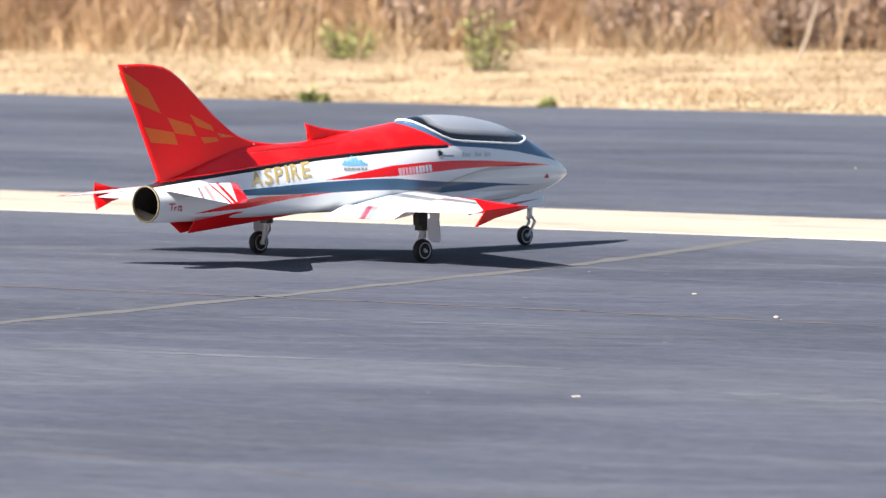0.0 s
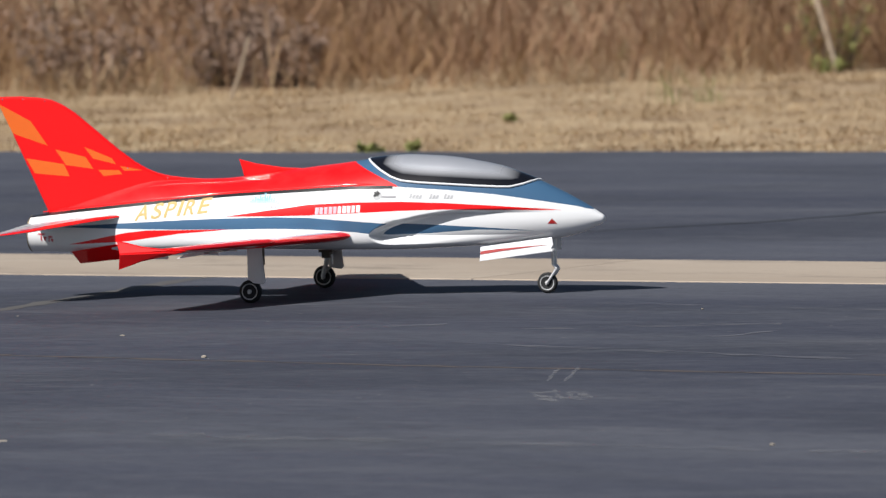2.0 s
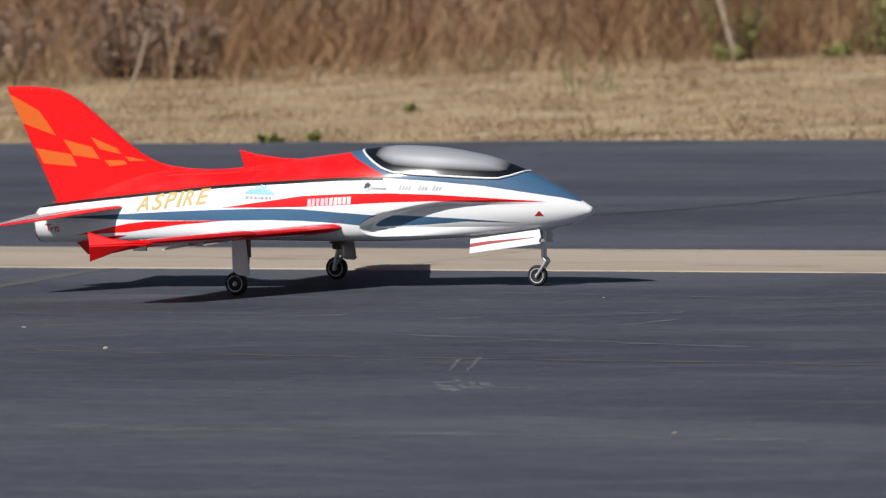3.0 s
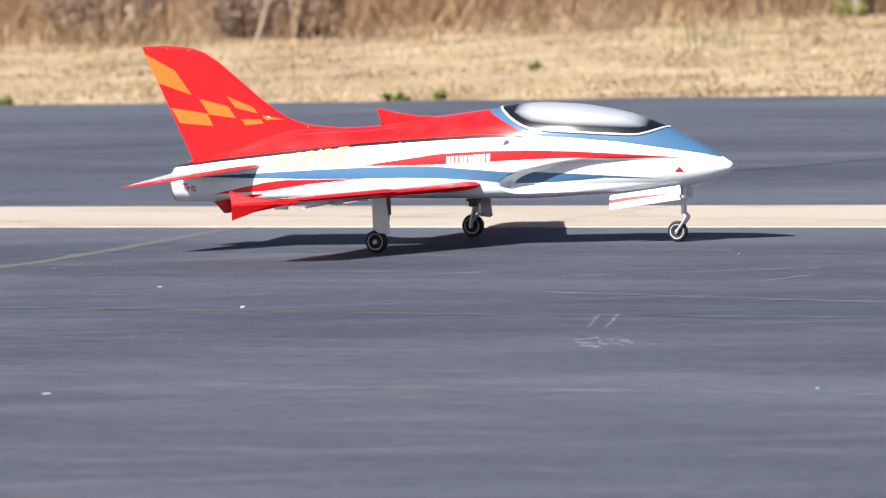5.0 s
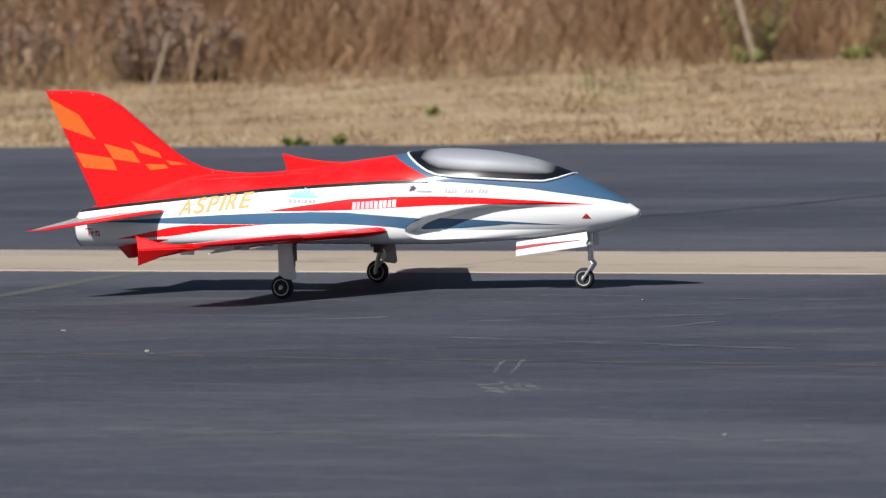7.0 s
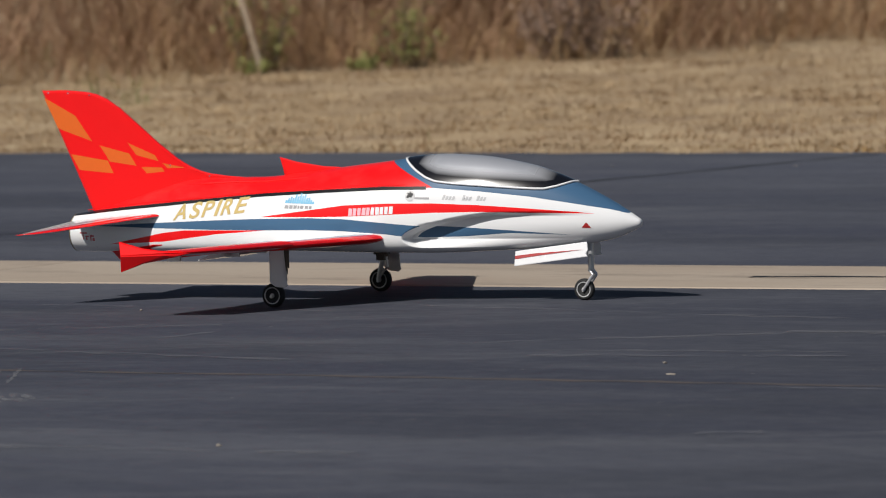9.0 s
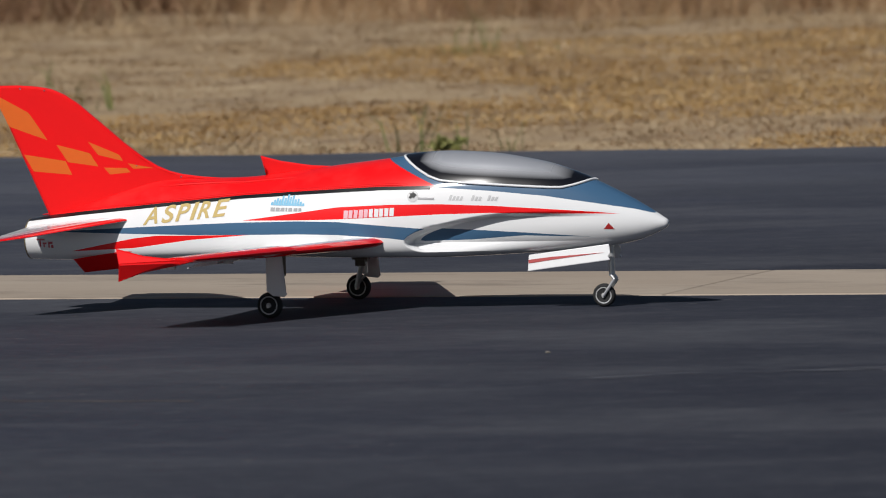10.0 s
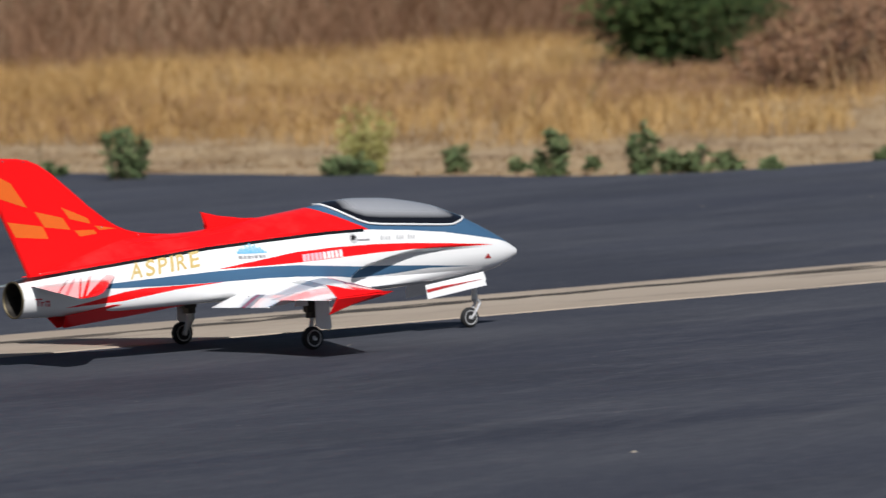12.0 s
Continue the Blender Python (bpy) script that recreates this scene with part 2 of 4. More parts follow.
gold_paint = plain("gold_paint", GOLD, 0.5, wear=0.2, scale=90, spec=0.1)
metal = plain("brushed_metal", (0.72, 0.72, 0.73, 1), 0.42, 0.7, wear=0.2)
alloy = plain("satin_alloy", (0.56, 0.56, 0.57, 1), 0.42, 0.25, wear=0.25)
chrome = plain("bright_dome_metal", (0.85, 0.85, 0.86, 1), 0.15, 1.0)
# soot in the exhaust; on the gear blocks its darkness is painted shade
dark_metal = plain("sooty_and_shaded_metal", (0.10, 0.09, 0.08, 1), 0.5, 0.8, wear=0.5)
brass_ring = plain("heat_tinted_metal", (0.30, 0.25, 0.16, 1), 0.55, 1.0, wear=0.3)
rubber = plain("black_rubber", (0.016, 0.016, 0.017, 1), 0.75, wear=0.4)
black = plain("matt_black", (0.012, 0.012, 0.013, 1), 0.6)
sky_blue = plain("sky_blue_print", (0.16, 0.45, 0.66, 1), 0.4)
pink = plain("pale_pink_print", (0.80, 0.45, 0.50, 1), 0.4)
grey_print = plain("grey_print", (0.30, 0.30, 0.31, 1), 0.4)
mid_grey_print = plain("light_grey_print", (0.52, 0.52, 0.53, 1), 0.4)
dark_red_print = plain("dark_red_print", (0.40, 0.02, 0.02, 1), 0.4)
rosy_print = plain("rosy_print", (0.62, 0.10, 0.12, 1), 0.4)
asphalt = asphalt_material()
concrete = concrete_material()
soil = soil_material()
white_line = chalk("worn_white_road_paint", (0.50, 0.50, 0.49, 1), 0.95, 7.0, 0.26, 0.44)
pale_scuff = chalk("chalky_scuff", (0.27, 0.27, 0.28, 1), 0.7, 40.0)
faint_scuff = chalk("faint_scuff", (0.21, 0.21, 0.225, 1), 0.5, 9.0, 0.42, 0.70)
tyre_smear = chalk("tyre_smear", (0.065, 0.058, 0.052, 1), 0.85, 3.0, 0.26, 0.52)
tar = plain("crack_filler", (0.014, 0.014, 0.016, 1), 0.7, wear=0.4)
rusty_trace = chalk("rusty_trace", (0.15, 0.105, 0.085, 1), 0.7, 4.0)
dust_seam = plain("dusty_crack", (0.108, 0.102, 0.098, 1), 0.9, wear=0.5, scale=6)
rusty_seam = plain("rusty_crack", (0.092, 0.074, 0.070, 1), 0.9, wear=0.5, scale=6)


def wing_material():
    """White upper side, red leading edge and lower side, grey and red sweeps near the tip."""
    n = Nodes("wing_paint")
    x, y, z = n.xyz()
    span = n.math("ABSOLUTE", y)
    lead = n.math("SUBTRACT", 0.29, n.math("MULTIPLY", n.math("SUBTRACT", span, 0.13), 0.444))
    back = n.math("SUBTRACT", lead, x)
    up = n.node("SeparateXYZ")
    n.tree.links.new(n.node("NewGeometry").outputs["Normal"], up.inputs[0])
    col = WHITE
    grey_a = n.math("MULTIPLY", n.math("GREATER_THAN", back, n.math("SUBTRACT", 0.14, n.math("MULTIPLY", span, 0.06))),
                    n.math("LESS_THAN", back, n.math("SUBTRACT", 0.20, n.math("MULTIPLY", span, 0.10))))
    col = n.mix(grey_a, col, GREY)
    red_a = n.math("MULTIPLY", n.math("GREATER_THAN", span, 0.45),
                   n.math("LESS_THAN", back, n.math("ADD", 0.05, n.math("MULTIPLY", n.math("SUBTRACT", span, 0.45), 0.10))))
    col = n.mix(red_a, col, RED)
    col = n.mix(n.math("LESS_THAN", back, 0.036), col, RED)
    col = n.mix(n.math("LESS_THAN", up.outputs[2], -0.05), col, RED)
    return n.done(col, 0.34, spec=0.12, coat=0.9)


def flap_material():
    """White flap with one grey and wine-red sweep."""
    n = Nodes("flap_paint")
    x, y, z = n.xyz()
    along = n.math("ADD", n.math("ABSOLUTE", y), n.math("MULTIPLY", x, 0.6))
    col = n.mix(n.math("LESS_THAN", n.math("ABSOLUTE", n.math("SUBTRACT", along, 0.215)), 0.032), WHITE, GREY)
    col = n.mix(n.math("LESS_THAN", n.math("ABSOLUTE", n.math("SUBTRACT", along, 0.205)), 0.012), col, (0.30, 0.03, 0.06, 1))
    return n.done(col, 0.34, spec=0.12, coat=0.9)


def stab_material():
    n = Nodes("tailplane_paint")
    x, y, z = n.xyz()
    span = n.math("ABSOLUTE", y)
    lead = n.math("SUBTRACT", -0.58, n.math("MULTIPLY", n.math("SUBTRACT", span, 0.08), 0.82))
    back = n.math("SUBTRACT", lead, x)
    up = n.node("SeparateXYZ")
    n.tree.links.new(n.node("NewGeometry").outputs["Normal"], up.inputs[0])
    col = WHITE
    for at, slope, half, paint in ((0.075, 0.10, 0.007, RED), (0.10, 0.16, 0.004, RED), (0.15, 0.05, 0.008, (0.66, 0.36, 0.38, 1)), (0.19, 0.0, 0.006, GREY)):
        streak = n.math("ABSOLUTE", n.math("SUBTRACT", back, n.math("ADD", at, n.math("MULTIPLY", n.math("SUBTRACT", 0.3, span), slope))))
        col = n.mix(n.math("LESS_THAN", streak, half), col, paint)
    col = n.mix(n.math("GREATER_THAN", span, 0.418), col, RED)
    col = n.mix(n.math("LESS_THAN", back, n.math("ADD", 0.028, n.math("MULTIPLY", span, 0.06))), col, RED)
    col = n.mix(n.math("LESS_THAN", up.outputs[2], -0.4), col, (0.55, 0.55, 0.56, 1))
    return n.done(col, 0.22, coat=0.6)


def canopy_material():
    """Airbrushed canopy: black along the rim, fading to silver."""
    n = Nodes("airbrushed_canopy")
    x, y, z = n.xyz()
    above = n.math("SUBTRACT", z, n.curve(x, SILL))
    ends = n.math("MINIMUM", n.math("MULTIPLY", n.math("SUBTRACT", x, 0.33), 0.5), n.math("MULTIPLY", n.math("SUBTRACT", 0.94, x), 0.32))
    rim = n.math("MINIMUM", above, ends)
    f = n.band(rim, 0.024, 0.056)
    mottle = n.noise(18.0, 3)
    silver = n.mix(mottle, (0.64, 0.65, 0.68, 1), (0.72, 0.73, 0.76, 1))
    return n.done(n.mix(f, (0.006, 0.006, 0.008, 1), silver), n.math("ADD", 0.14, n.math("MULTIPLY", f, 0.20)), n.math("MULTIPLY", f, 0.65), coat=0.6)


SILL = [(0.300, 0.480), (0.33, 0.462), (0.38, 0.432), (0.42, 0.411), (0.458, 0.398), (0.52, 0.391), (0.622, 0.384), (0.72, 0.377), (0.80, 0.372),
        (0.84, 0.371), (0.88, 0.379), (0.935, 0.396)]
wing_paint, flap_paint, stab_paint, canopy_paint = wing_material(), flap_material(), stab_material(), canopy_material()


# ---- mesh helpers ----
def link_mesh(name, verts, faces, mat, parent=None, label="", smooth=False):
    me = bpy.data.meshes.new(name)
    me.from_pydata([tuple(v) for v in verts], [], faces)
    me.materials.append(mat)
    if smooth:
        me.polygons.foreach_set("use_smooth", [True] * len(me.polygons))
    me.validate()
    ob = new(name, me)
    if parent:
        ob.parent = parent
    if label:
        tagged(ob, label)
    return ob


def part(name, bm, mat, parent=None, label="", smooth=False):
    bmesh.ops.recalc_face_normals(bm, faces=bm.faces)
    me = bpy.data.meshes.new(name)
    bm.to_mesh(me)
    bm.free()
    me.materials.append(mat)
    if smooth:
        me.polygons.foreach_set("use_smooth", [True] * len(me.polygons))
    ob = new(name, me)
    if parent:
        ob.parent = parent
    if label:
        tagged(ob, label)
    return ob


def rings(bm, loops, close=True, caps=True):
    """Skin from loop to loop of points."""
    made = [[bm.verts.new(p) for p in loop] for loop in loops]
    for a, b in zip(made, made[1:]):
        k = len(a)
        for i in range(k if close else k - 1):
            j = (i + 1) % k
            bm.faces.new((a[i], a[j], b[j], b[i]))
    if caps:
        bm.faces.new(made[0])
        bm.faces.new(made[-1])
    return bm


def inset(points, d):
    """The outline of a flat shape drawn in by d."""
    area = sum(a[0] * b[1] - b[0] * a[1] for a, b in zip(points, points[1:] + points[:1]))
    s = 1 if area > 0 else -1
    out = []
    for i, p in enumerate(points):
        a, b = Vector(points[i - 1]), Vector(points[(i + 1) % len(points)])
        p = Vector(p)
        u, v = (p - a).normalized(), (b - p).normalized()
        w = Vector((-u.y - v.y, u.x + v.x)) * s
        w = w.normalized() if w.length > 1e-6 else Vector((0, 0))
        c = max(0.45, math.cos(0.5 * u.angle(v))) if u.length and v.length else 1
        out.append(tuple(p + w * d / c))
    return out


def plate(outline, thick, soft, place):
    """A flat panel with rounded edges. place turns (a, b, offset) into a point."""
    bm = bmesh.new()
    ins = inset(outline, soft)
    h = thick / 2
    rings(bm, [[place(a, b, -h) for a, b in ins], [place(a, b, -h * 0.45) for a, b in outline],
               [place(a, b, h * 0.45) for a, b in outline], [place(a, b, h) for a, b in ins]])
    bmesh.ops.triangulate(bm, faces=[f for f in bm.faces if len(f.verts) > 4])
    return bm


def lathe(profile, axis="y", steps=28):
    """A turned piece: profile of (radius, offset along the axis)."""
    bm = bmesh.new()
    loops = []
    for r, o in profile:
        loop = []
        for i in range(steps):
            a = 2 * math.pi * i / steps
            c, s = r * math.cos(a), r * math.sin(a)
            loop.append({"y": (c, o, s), "x": (o, c, s), "z": (c, s, o)}[axis])
        loops.append(loop)
    return rings(bm, loops)


def rod(bm, a, b, r0, r1=None, steps=8):
    a, b = Vector(a), Vector(b)
    r1 = r0 if r1 is None else r1
    q = (b - a).to_track_quat("Z", "Y")
    loops = []
    for p, r in ((a, r0), (b, r1)):
        loops.append([p + q @ Vector((r * math.cos(2 * math.pi * i / steps), r * math.sin(2 * math.pi * i / steps), 0)) for i in range(steps)])
    return rings(bm, loops)


def box(bm, x0, x1, y0, y1, z0, z1):
    return rings(bm, [[(x0, y0, z), (x1, y0, z), (x1, y1, z), (x0, y1, z)] for z in (z0, z1)])


# ---- the ground ----
def lerp(x, points):
    return float(np.interp(x, [p[0] for p in points], [p[1] for p in points]))


STRIP_NEAR, STRIP_FAR, EDGE, SIDE_EDGE = 23.87, 25.0, 33.0, 43.7
SIDE_X0, SIDE_X1 = -7.5, 23.9


def build_ground():
    bm = bmesh.new()
    bmesh.ops.create_grid(bm, x_segments=2, y_segments=2, size=2500)
    ground = part("ground", bm, soil)
    ground.location.z = -0.02
    tagged(ground, "dry straw-coloured soil and thatch beyond the runway", "ground", kind="structure")
    rng = random.Random(4)

    def slab(name, outline, mat, label, category, z=0.0):
        bm = bmesh.new()
        rings(bm, [[(x, y, -0.08) for x, y in outline], [(x, y, z) for x, y in outline]])
        return tagged(part(name, bm, mat), label, category, kind="structure")

    slab("runway_near", [(-140, -60), (140, -60), (140, STRIP_NEAR), (-140, STRIP_NEAR)], asphalt,
         "dark seal-coated asphalt runway with pale scuffs and cracks", "runway")
    verts, faces = [], []

    def columns(rows):
        """A sheet between two ragged lines, with its skirt."""
        base = len(verts)
        for a, b in rows:
            verts.extend([(*a, 0), (*b, 0), (*b, -0.08), (*a, -0.08)])
        for k in range(len(rows) - 1):
            p, q = base + 4 * k, base + 4 * k + 4
            faces.extend([(p, q, q + 1, p + 1), (p + 1, q + 1, q + 2, p + 2), (p, p + 3, q + 3, q)])
    rows, x = [], -140.0
    while x < 140:
        inside = SIDE_X0 - 0.6 < x < SIDE_X1 + 0.4
        rows.append(((x, STRIP_FAR), (x, EDGE if inside else EDGE + rng.uniform(-0.06, 0.06))))
        x += rng.uniform(0.12, 0.45)
    columns(rows)
    rows, y = [((SIDE_X0 - 0.6, EDGE), (SIDE_X1 + 0.4, EDGE)), ((SIDE_X0 - 0.3, EDGE + 0.4), (SIDE_X1 + 0.2, EDGE + 0.3))], EDGE + 0.9
    while y < 42.4:
        rows.append(((SIDE_X0 + (y - EDGE) * 0.03 + rng.uniform(-0.05, 0.05), y), (SIDE_X1 - (y - EDGE) * 0.03 + rng.uniform(-0.05, 0.05), y)))
        y += rng.uniform(0.2, 0.45)
    rows.append(((SIDE_X0 + 0.4, 42.6), (SIDE_X1 - 0.35, 42.6)))
    columns(rows)
    rows, x = [], SIDE_X0 + 0.4
    while x < SIDE_X1 - 0.35:
        top = SIDE_EDGE - max(0, x - 8) * 0.035 - 0.5 * max(0.0, 1 - (x - SIDE_X0 - 0.4) / 0.6) + rng.uniform(-0.06, 0.06)
        rows.append(((x, 42.6), (x, top)))
        x += rng.uniform(0.12, 0.4)
    columns(rows)
    tagged(link_mesh("runway_far", verts, faces, asphalt), "dark asphalt runway and side taxiway with a ragged grass edge", "runway", kind="structure")

    strip = new("pavement_strip")
    tagged(strip, "pale stained concrete strip set along the asphalt runway", "pavement", kind="structure")
    x = -60.0
    slab_mesh = None
    while x < 60:
        if slab_mesh is None:
            bm = bmesh.new()
            g = 0.006
            w = STRIP_FAR - STRIP_NEAR
            rings(bm, [[(a, b, z) for a, b in ((d, d), (4.0 - g - d, d), (4.0 - g - d, w - d), (d, w - d))] for z, d in ((-0.08, 0.0), (0.0, 0.0), (0.004, 0.006))])
            slab_mesh = part("slab", bm, concrete, strip)
            slab_mesh.location = (x, STRIP_NEAR, 0)
        else:
            o = new("slab", slab_mesh.data)
            o.parent = strip
            o.location = (x, STRIP_NEAR, 0)
        x += 4.0


def seam(name, points, width, mat, label, category, z=0.0008, rag=0.4, step=0.12, seed=1):
    """A ragged thin line on the pavement."""
    rng = random.Random(seed)
    verts, faces = [], []
    for (ax, ay), (bx, by) in zip(points, points[1:]):
        a, b = Vector((ax, ay)), Vector((bx, by))
        n = max(2, int((b - a).length / step))
        d = (b - a).normalized()
        side = Vector((-d.y, d.x))
        for i in range(n + 1):
            p = a.lerp(b, i / n) + side * rng.uniform(-0.5, 0.5) * width * rag
            w = width * (1 + rng.uniform(-rag, rag)) / 2
            verts += [(*(p - side * w), z), (*(p + side * w), z)]
    for i in range(0, len(verts) - 2, 2):
        faces.append((i, i + 2, i + 3, i + 1))
    return tagged(link_mesh(name, verts, faces, mat), label, category, kind="structure")


def build_markings():
    # the white line across the runway, in worn lengths with tar gaps
    def dash(a, b, w=0.088, seed=1):
        seam("road_marking", [a, b], w, white_line, "worn white painted line across the asphalt", "road marking", rag=0.06, step=0.2, seed=seed)
    y = 10.0
    rng = random.Random(9)
    while y < 32.8:
        n = min(y + rng.uniform(0.8, 1.3), 33.0)
        if n > 22.62 and y < 22.62:
            n = 22.62
        elif n > STRIP_NEAR and y < STRIP_FAR + 0.1:
            y = STRIP_FAR + 0.12
            continue
        if not 22.6 < y < 23.5:
            dash((-3.265 + 0.012 * (y - 20), y), (-3.265 + 0.012 * (n - 20), n), seed=int(y * 10))
        y = n + 0.045
    dash((-3.235, 22.95), (-3.215, 23.84), seed=3)
    dash((3.70, 41.1), (3.92, 36.8), 0.065, 4)
    dash((-5.52, 21.64), (-5.26, 21.58), 0.035, 5)
    dash((8.38, 21.97), (8.47, 21.95), 0.06, 6)
    seam("crack", [(-30, 20.35), (-24, 20.15), (-18, 20.22), (-15.3, 20.2), (-13.5, 20.08), (-12, 20.06), (-8, 19.9)], 0.035, rusty_seam,
         "thin rusty crack along the asphalt", "crack", rag=0.8, seed=2)
    seam("crack", [(-16, 15.3), (-12.73, 15.16), (-11.81, 14.89), (-10.55, 14.73), (-8, 14.6)], 0.02, rusty_trace, "thin rusty crack along the asphalt", "crack", rag=0.5, seed=5)
    seam("crack", [(-17.17, 23.86), (-16.95, 22.9), (-16.8, 22.24), (-16.6, 20.4), (-16.5, 19.0), (-16.2, 15.0)], 0.08, dust_seam,
         "dusty pale crack across the asphalt", "crack", rag=0.35, seed=6)
    seam("crack", [(-17.4, 26.6), (-16.92, 27.5), (-16.77, 28.9), (-16.9, 30.5), (-16.7, 32.9)], 0.045, tar, "dark tar-filled crack across the asphalt", "crack", rag=0.6, seed=7)
    seam("crack", [(-11.95, 23.9), (-11.8, 24.4), (-11.85, 24.98)], 0.16, tar, "dark tar patch across the concrete strip", "patch", z=0.0052, rag=0.5, seed=8)
    seam("crack", [(-12.9, 24.42), (-11.8, 24.5)], 0.06, tar, "dark tar patch along the concrete strip", "patch", z=0.0054, rag=0.8, seed=18)
    across, along = Vector((0.83, 0.555)), Vector((-0.555, 0.83))
    for i, (u0, v0, u1, v1, w) in enumerate(((-0.085, 0.30, 0.0, 0.32, 0.07), (0.02, 0.27, 0.07, 0.25, 0.06), (-0.07, 0.20, -0.045, -0.02, 0.030), (-0.045, 0.16, -0.02, -0.10, 0.026),
                                             (-0.01, 0.20, 0.01, 0.0, 0.026), (0.03, 0.18, 0.05, -0.06, 0.026), (0.06, 0.20, 0.08, 0.02, 0.024),
                                             (-0.035, 0.72, 0.005, 1.25, 0.012), (0.02, 0.70, 0.065, 1.30, 0.014))):
        a, b = (Vector((-12.45, 19.03)) + across * u + along * v for u, v in ((u0, v0), (u1, v1)))
        seam("scuff_mark", [a, b], w, pale_scuff, "pale chalky scuff mark on the asphalt", "scuff mark", z=0.0006 + i * 0.0002, rag=0.6, step=0.03, seed=40 + i)
    for i, (a, b, w) in enumerate((((-14.3, 21.6), (-13.55, 22.0), 0.035), ((-12.3, 21.35), (-11.5, 21.9), 0.03), ((-13.6, 23.0), (-11.4, 22.5), 0.03),
                                   ((-16.0, 19.4), (-14.8, 19.6), 0.03), ((-11.9, 21.1), (-10.9, 21.2), 0.03), ((-15.6, 18.0), (-13.8, 18.15), 0.04),
                                   ((-12.87, 17.63), (-10.5, 17.68), 0.05), ((-15.05, 21.51), (-14.66, 21.71), 0.05), ((-13.42, 21.36), (-13.36, 21.72), 0.02), ((-14.73, 22.78), (-13.48, 22.62), 0.025),
                                   ((-14.13, 20.99), (-12.46, 20.6), 0.03), ((-11.48, 21.93), (-10.84, 22.12), 0.09), ((-10.6, 20.91), (-10.08, 20.87), 0.03), ((-9.86, 20.87), (-9.62, 20.9), 0.035),
                                   ((-11.8, 20.9), (-10.8, 21.02), 0.03), ((-10.53, 19.86), (-9.96, 19.86), 0.03), ((-6.75, 36.4), (-6.1, 36.4), 0.12), ((-9.9, 18.4), (-8.2, 18.8), 0.03), ((-7.2, 20.6), (-6.0, 21.1), 0.05), ((-6.4, 20.9), (-5.2, 20.7), 0.05))):
        seam("scuff_line", [a, b], w * 1.7, faint_scuff, "faint pale scrape on the asphalt", "scuff mark", z=0.0008 + i * 0.0002, rag=0.8, step=0.06, seed=50 + i)
    for i, (a, b, w) in enumerate((((-4.5, 24.75), (-0.5, 24.3), 0.07), ((-2.5, 24.45), (3.5, 24.75), 0.06), ((0.0, 24.2), (6.0, 24.35), 0.08),
                                   ((9.5, 24.3), (12.0, 24.7), 0.08), ((14.0, 24.5), (19.0, 24.75), 0.10), ((16.0, 24.75), (22.0, 24.5), 0.06))):
        seam("tyre_mark", [a, b], w, tyre_smear, "dark tyre mark swept over the concrete strip", "tyre mark", z=0.0048 + i * 0.0002, rag=0.5, seed=20 + i)


# ---- vegetation ----
def blades(name, count, area, height, width, mat, label, category, seed, lean=0.5, keep=None, clump=0.0, scale=None):
    """Many tapered stems in one sheet of stuff."""
    rng = np.random.default_rng(seed)
    x0, x1, y0, y1 = area
    xs, ys = rng.uniform(x0, x1, count), rng.uniform(y0, y1, count)
    if clump:
        cx, cy = rng.uniform(x0, x1, count // 40 + 1), rng.uniform(y0, y1, count // 40 + 1)
        pick = rng.integers(0, len(cx), count)
        mix = rng.uniform(0, 1, count) < 0.75
        xs = np.where(mix, cx[pick] + rng.normal(0, clump, count), xs)
        ys = np.where(mix, cy[pick] + rng.normal(0, clump, count), ys)
    if keep is not None:
        ok = keep(xs, ys)
        xs, ys = xs[ok], ys[ok]
    n = len(xs)
    h = rng.uniform(height[0], height[1], n) * (0.75 + 0.5 * (np.sin(xs * 1.7 + np.sin(ys * 1.1) * 2) * 0.5 + 0.5))
    if scale is not None:
        h = h * scale(xs, ys)
    turn = rng.uniform(0, 2 * np.pi, n)
    tip = rng.normal(0, lean, (n, 2)) * h[:, None]
    w = rng.uniform(width[0], width[1], n)
    wx, wy = np.cos(turn) * w / 2, np.sin(turn) * w / 2
    v = np.zeros((n, 5, 3))
    v[:, 0] = np.stack([xs - wx, ys - wy, np.full(n, -0.008)], 1)
    v[:, 1] = np.stack([xs + wx, ys + wy, np.full(n, -0.008)], 1)
    mx, my = xs + tip[:, 0] * 0.35, ys + tip[:, 1] * 0.35
    v[:, 2] = np.stack([mx + wx * 0.8, my + wy * 0.8, h * 0.6], 1)
    v[:, 3] = np.stack([mx - wx * 0.8, my - wy * 0.8, h * 0.6], 1)
    v[:, 4] = np.stack([xs + tip[:, 0], ys + tip[:, 1], h * (1 - np.minimum(0.5, np.hypot(tip[:, 0], tip[:, 1]) / h * 0.3))], 1)
    v[:, :, 2] -= 0.02
    me = bpy.data.meshes.new(name)
    me.vertices.add(n * 5)
    me.vertices.foreach_set("co", v.reshape(-1).astype(np.float32))
    base = (np.arange(n) * 5)[:, None]
    loops = np.concatenate([base + np.array([0, 1, 2, 3]), base + np.array([3, 2, 4])], 1).reshape(-1)
    me.loops.add(n * 7)
    me.loops.foreach_set("vertex_index", loops.astype(np.int32))
    me.polygons.add(n * 2)
    start = (np.arange(n) * 7)[:, None] + np.array([0, 4])
    me.polygons.foreach_set("loop_start", start.reshape(-1).astype(np.int32))
    me.update(calc_edges=True)
    me.materials.append(mat)
    return tagged(new(name, me), label, category, kind="stuff")


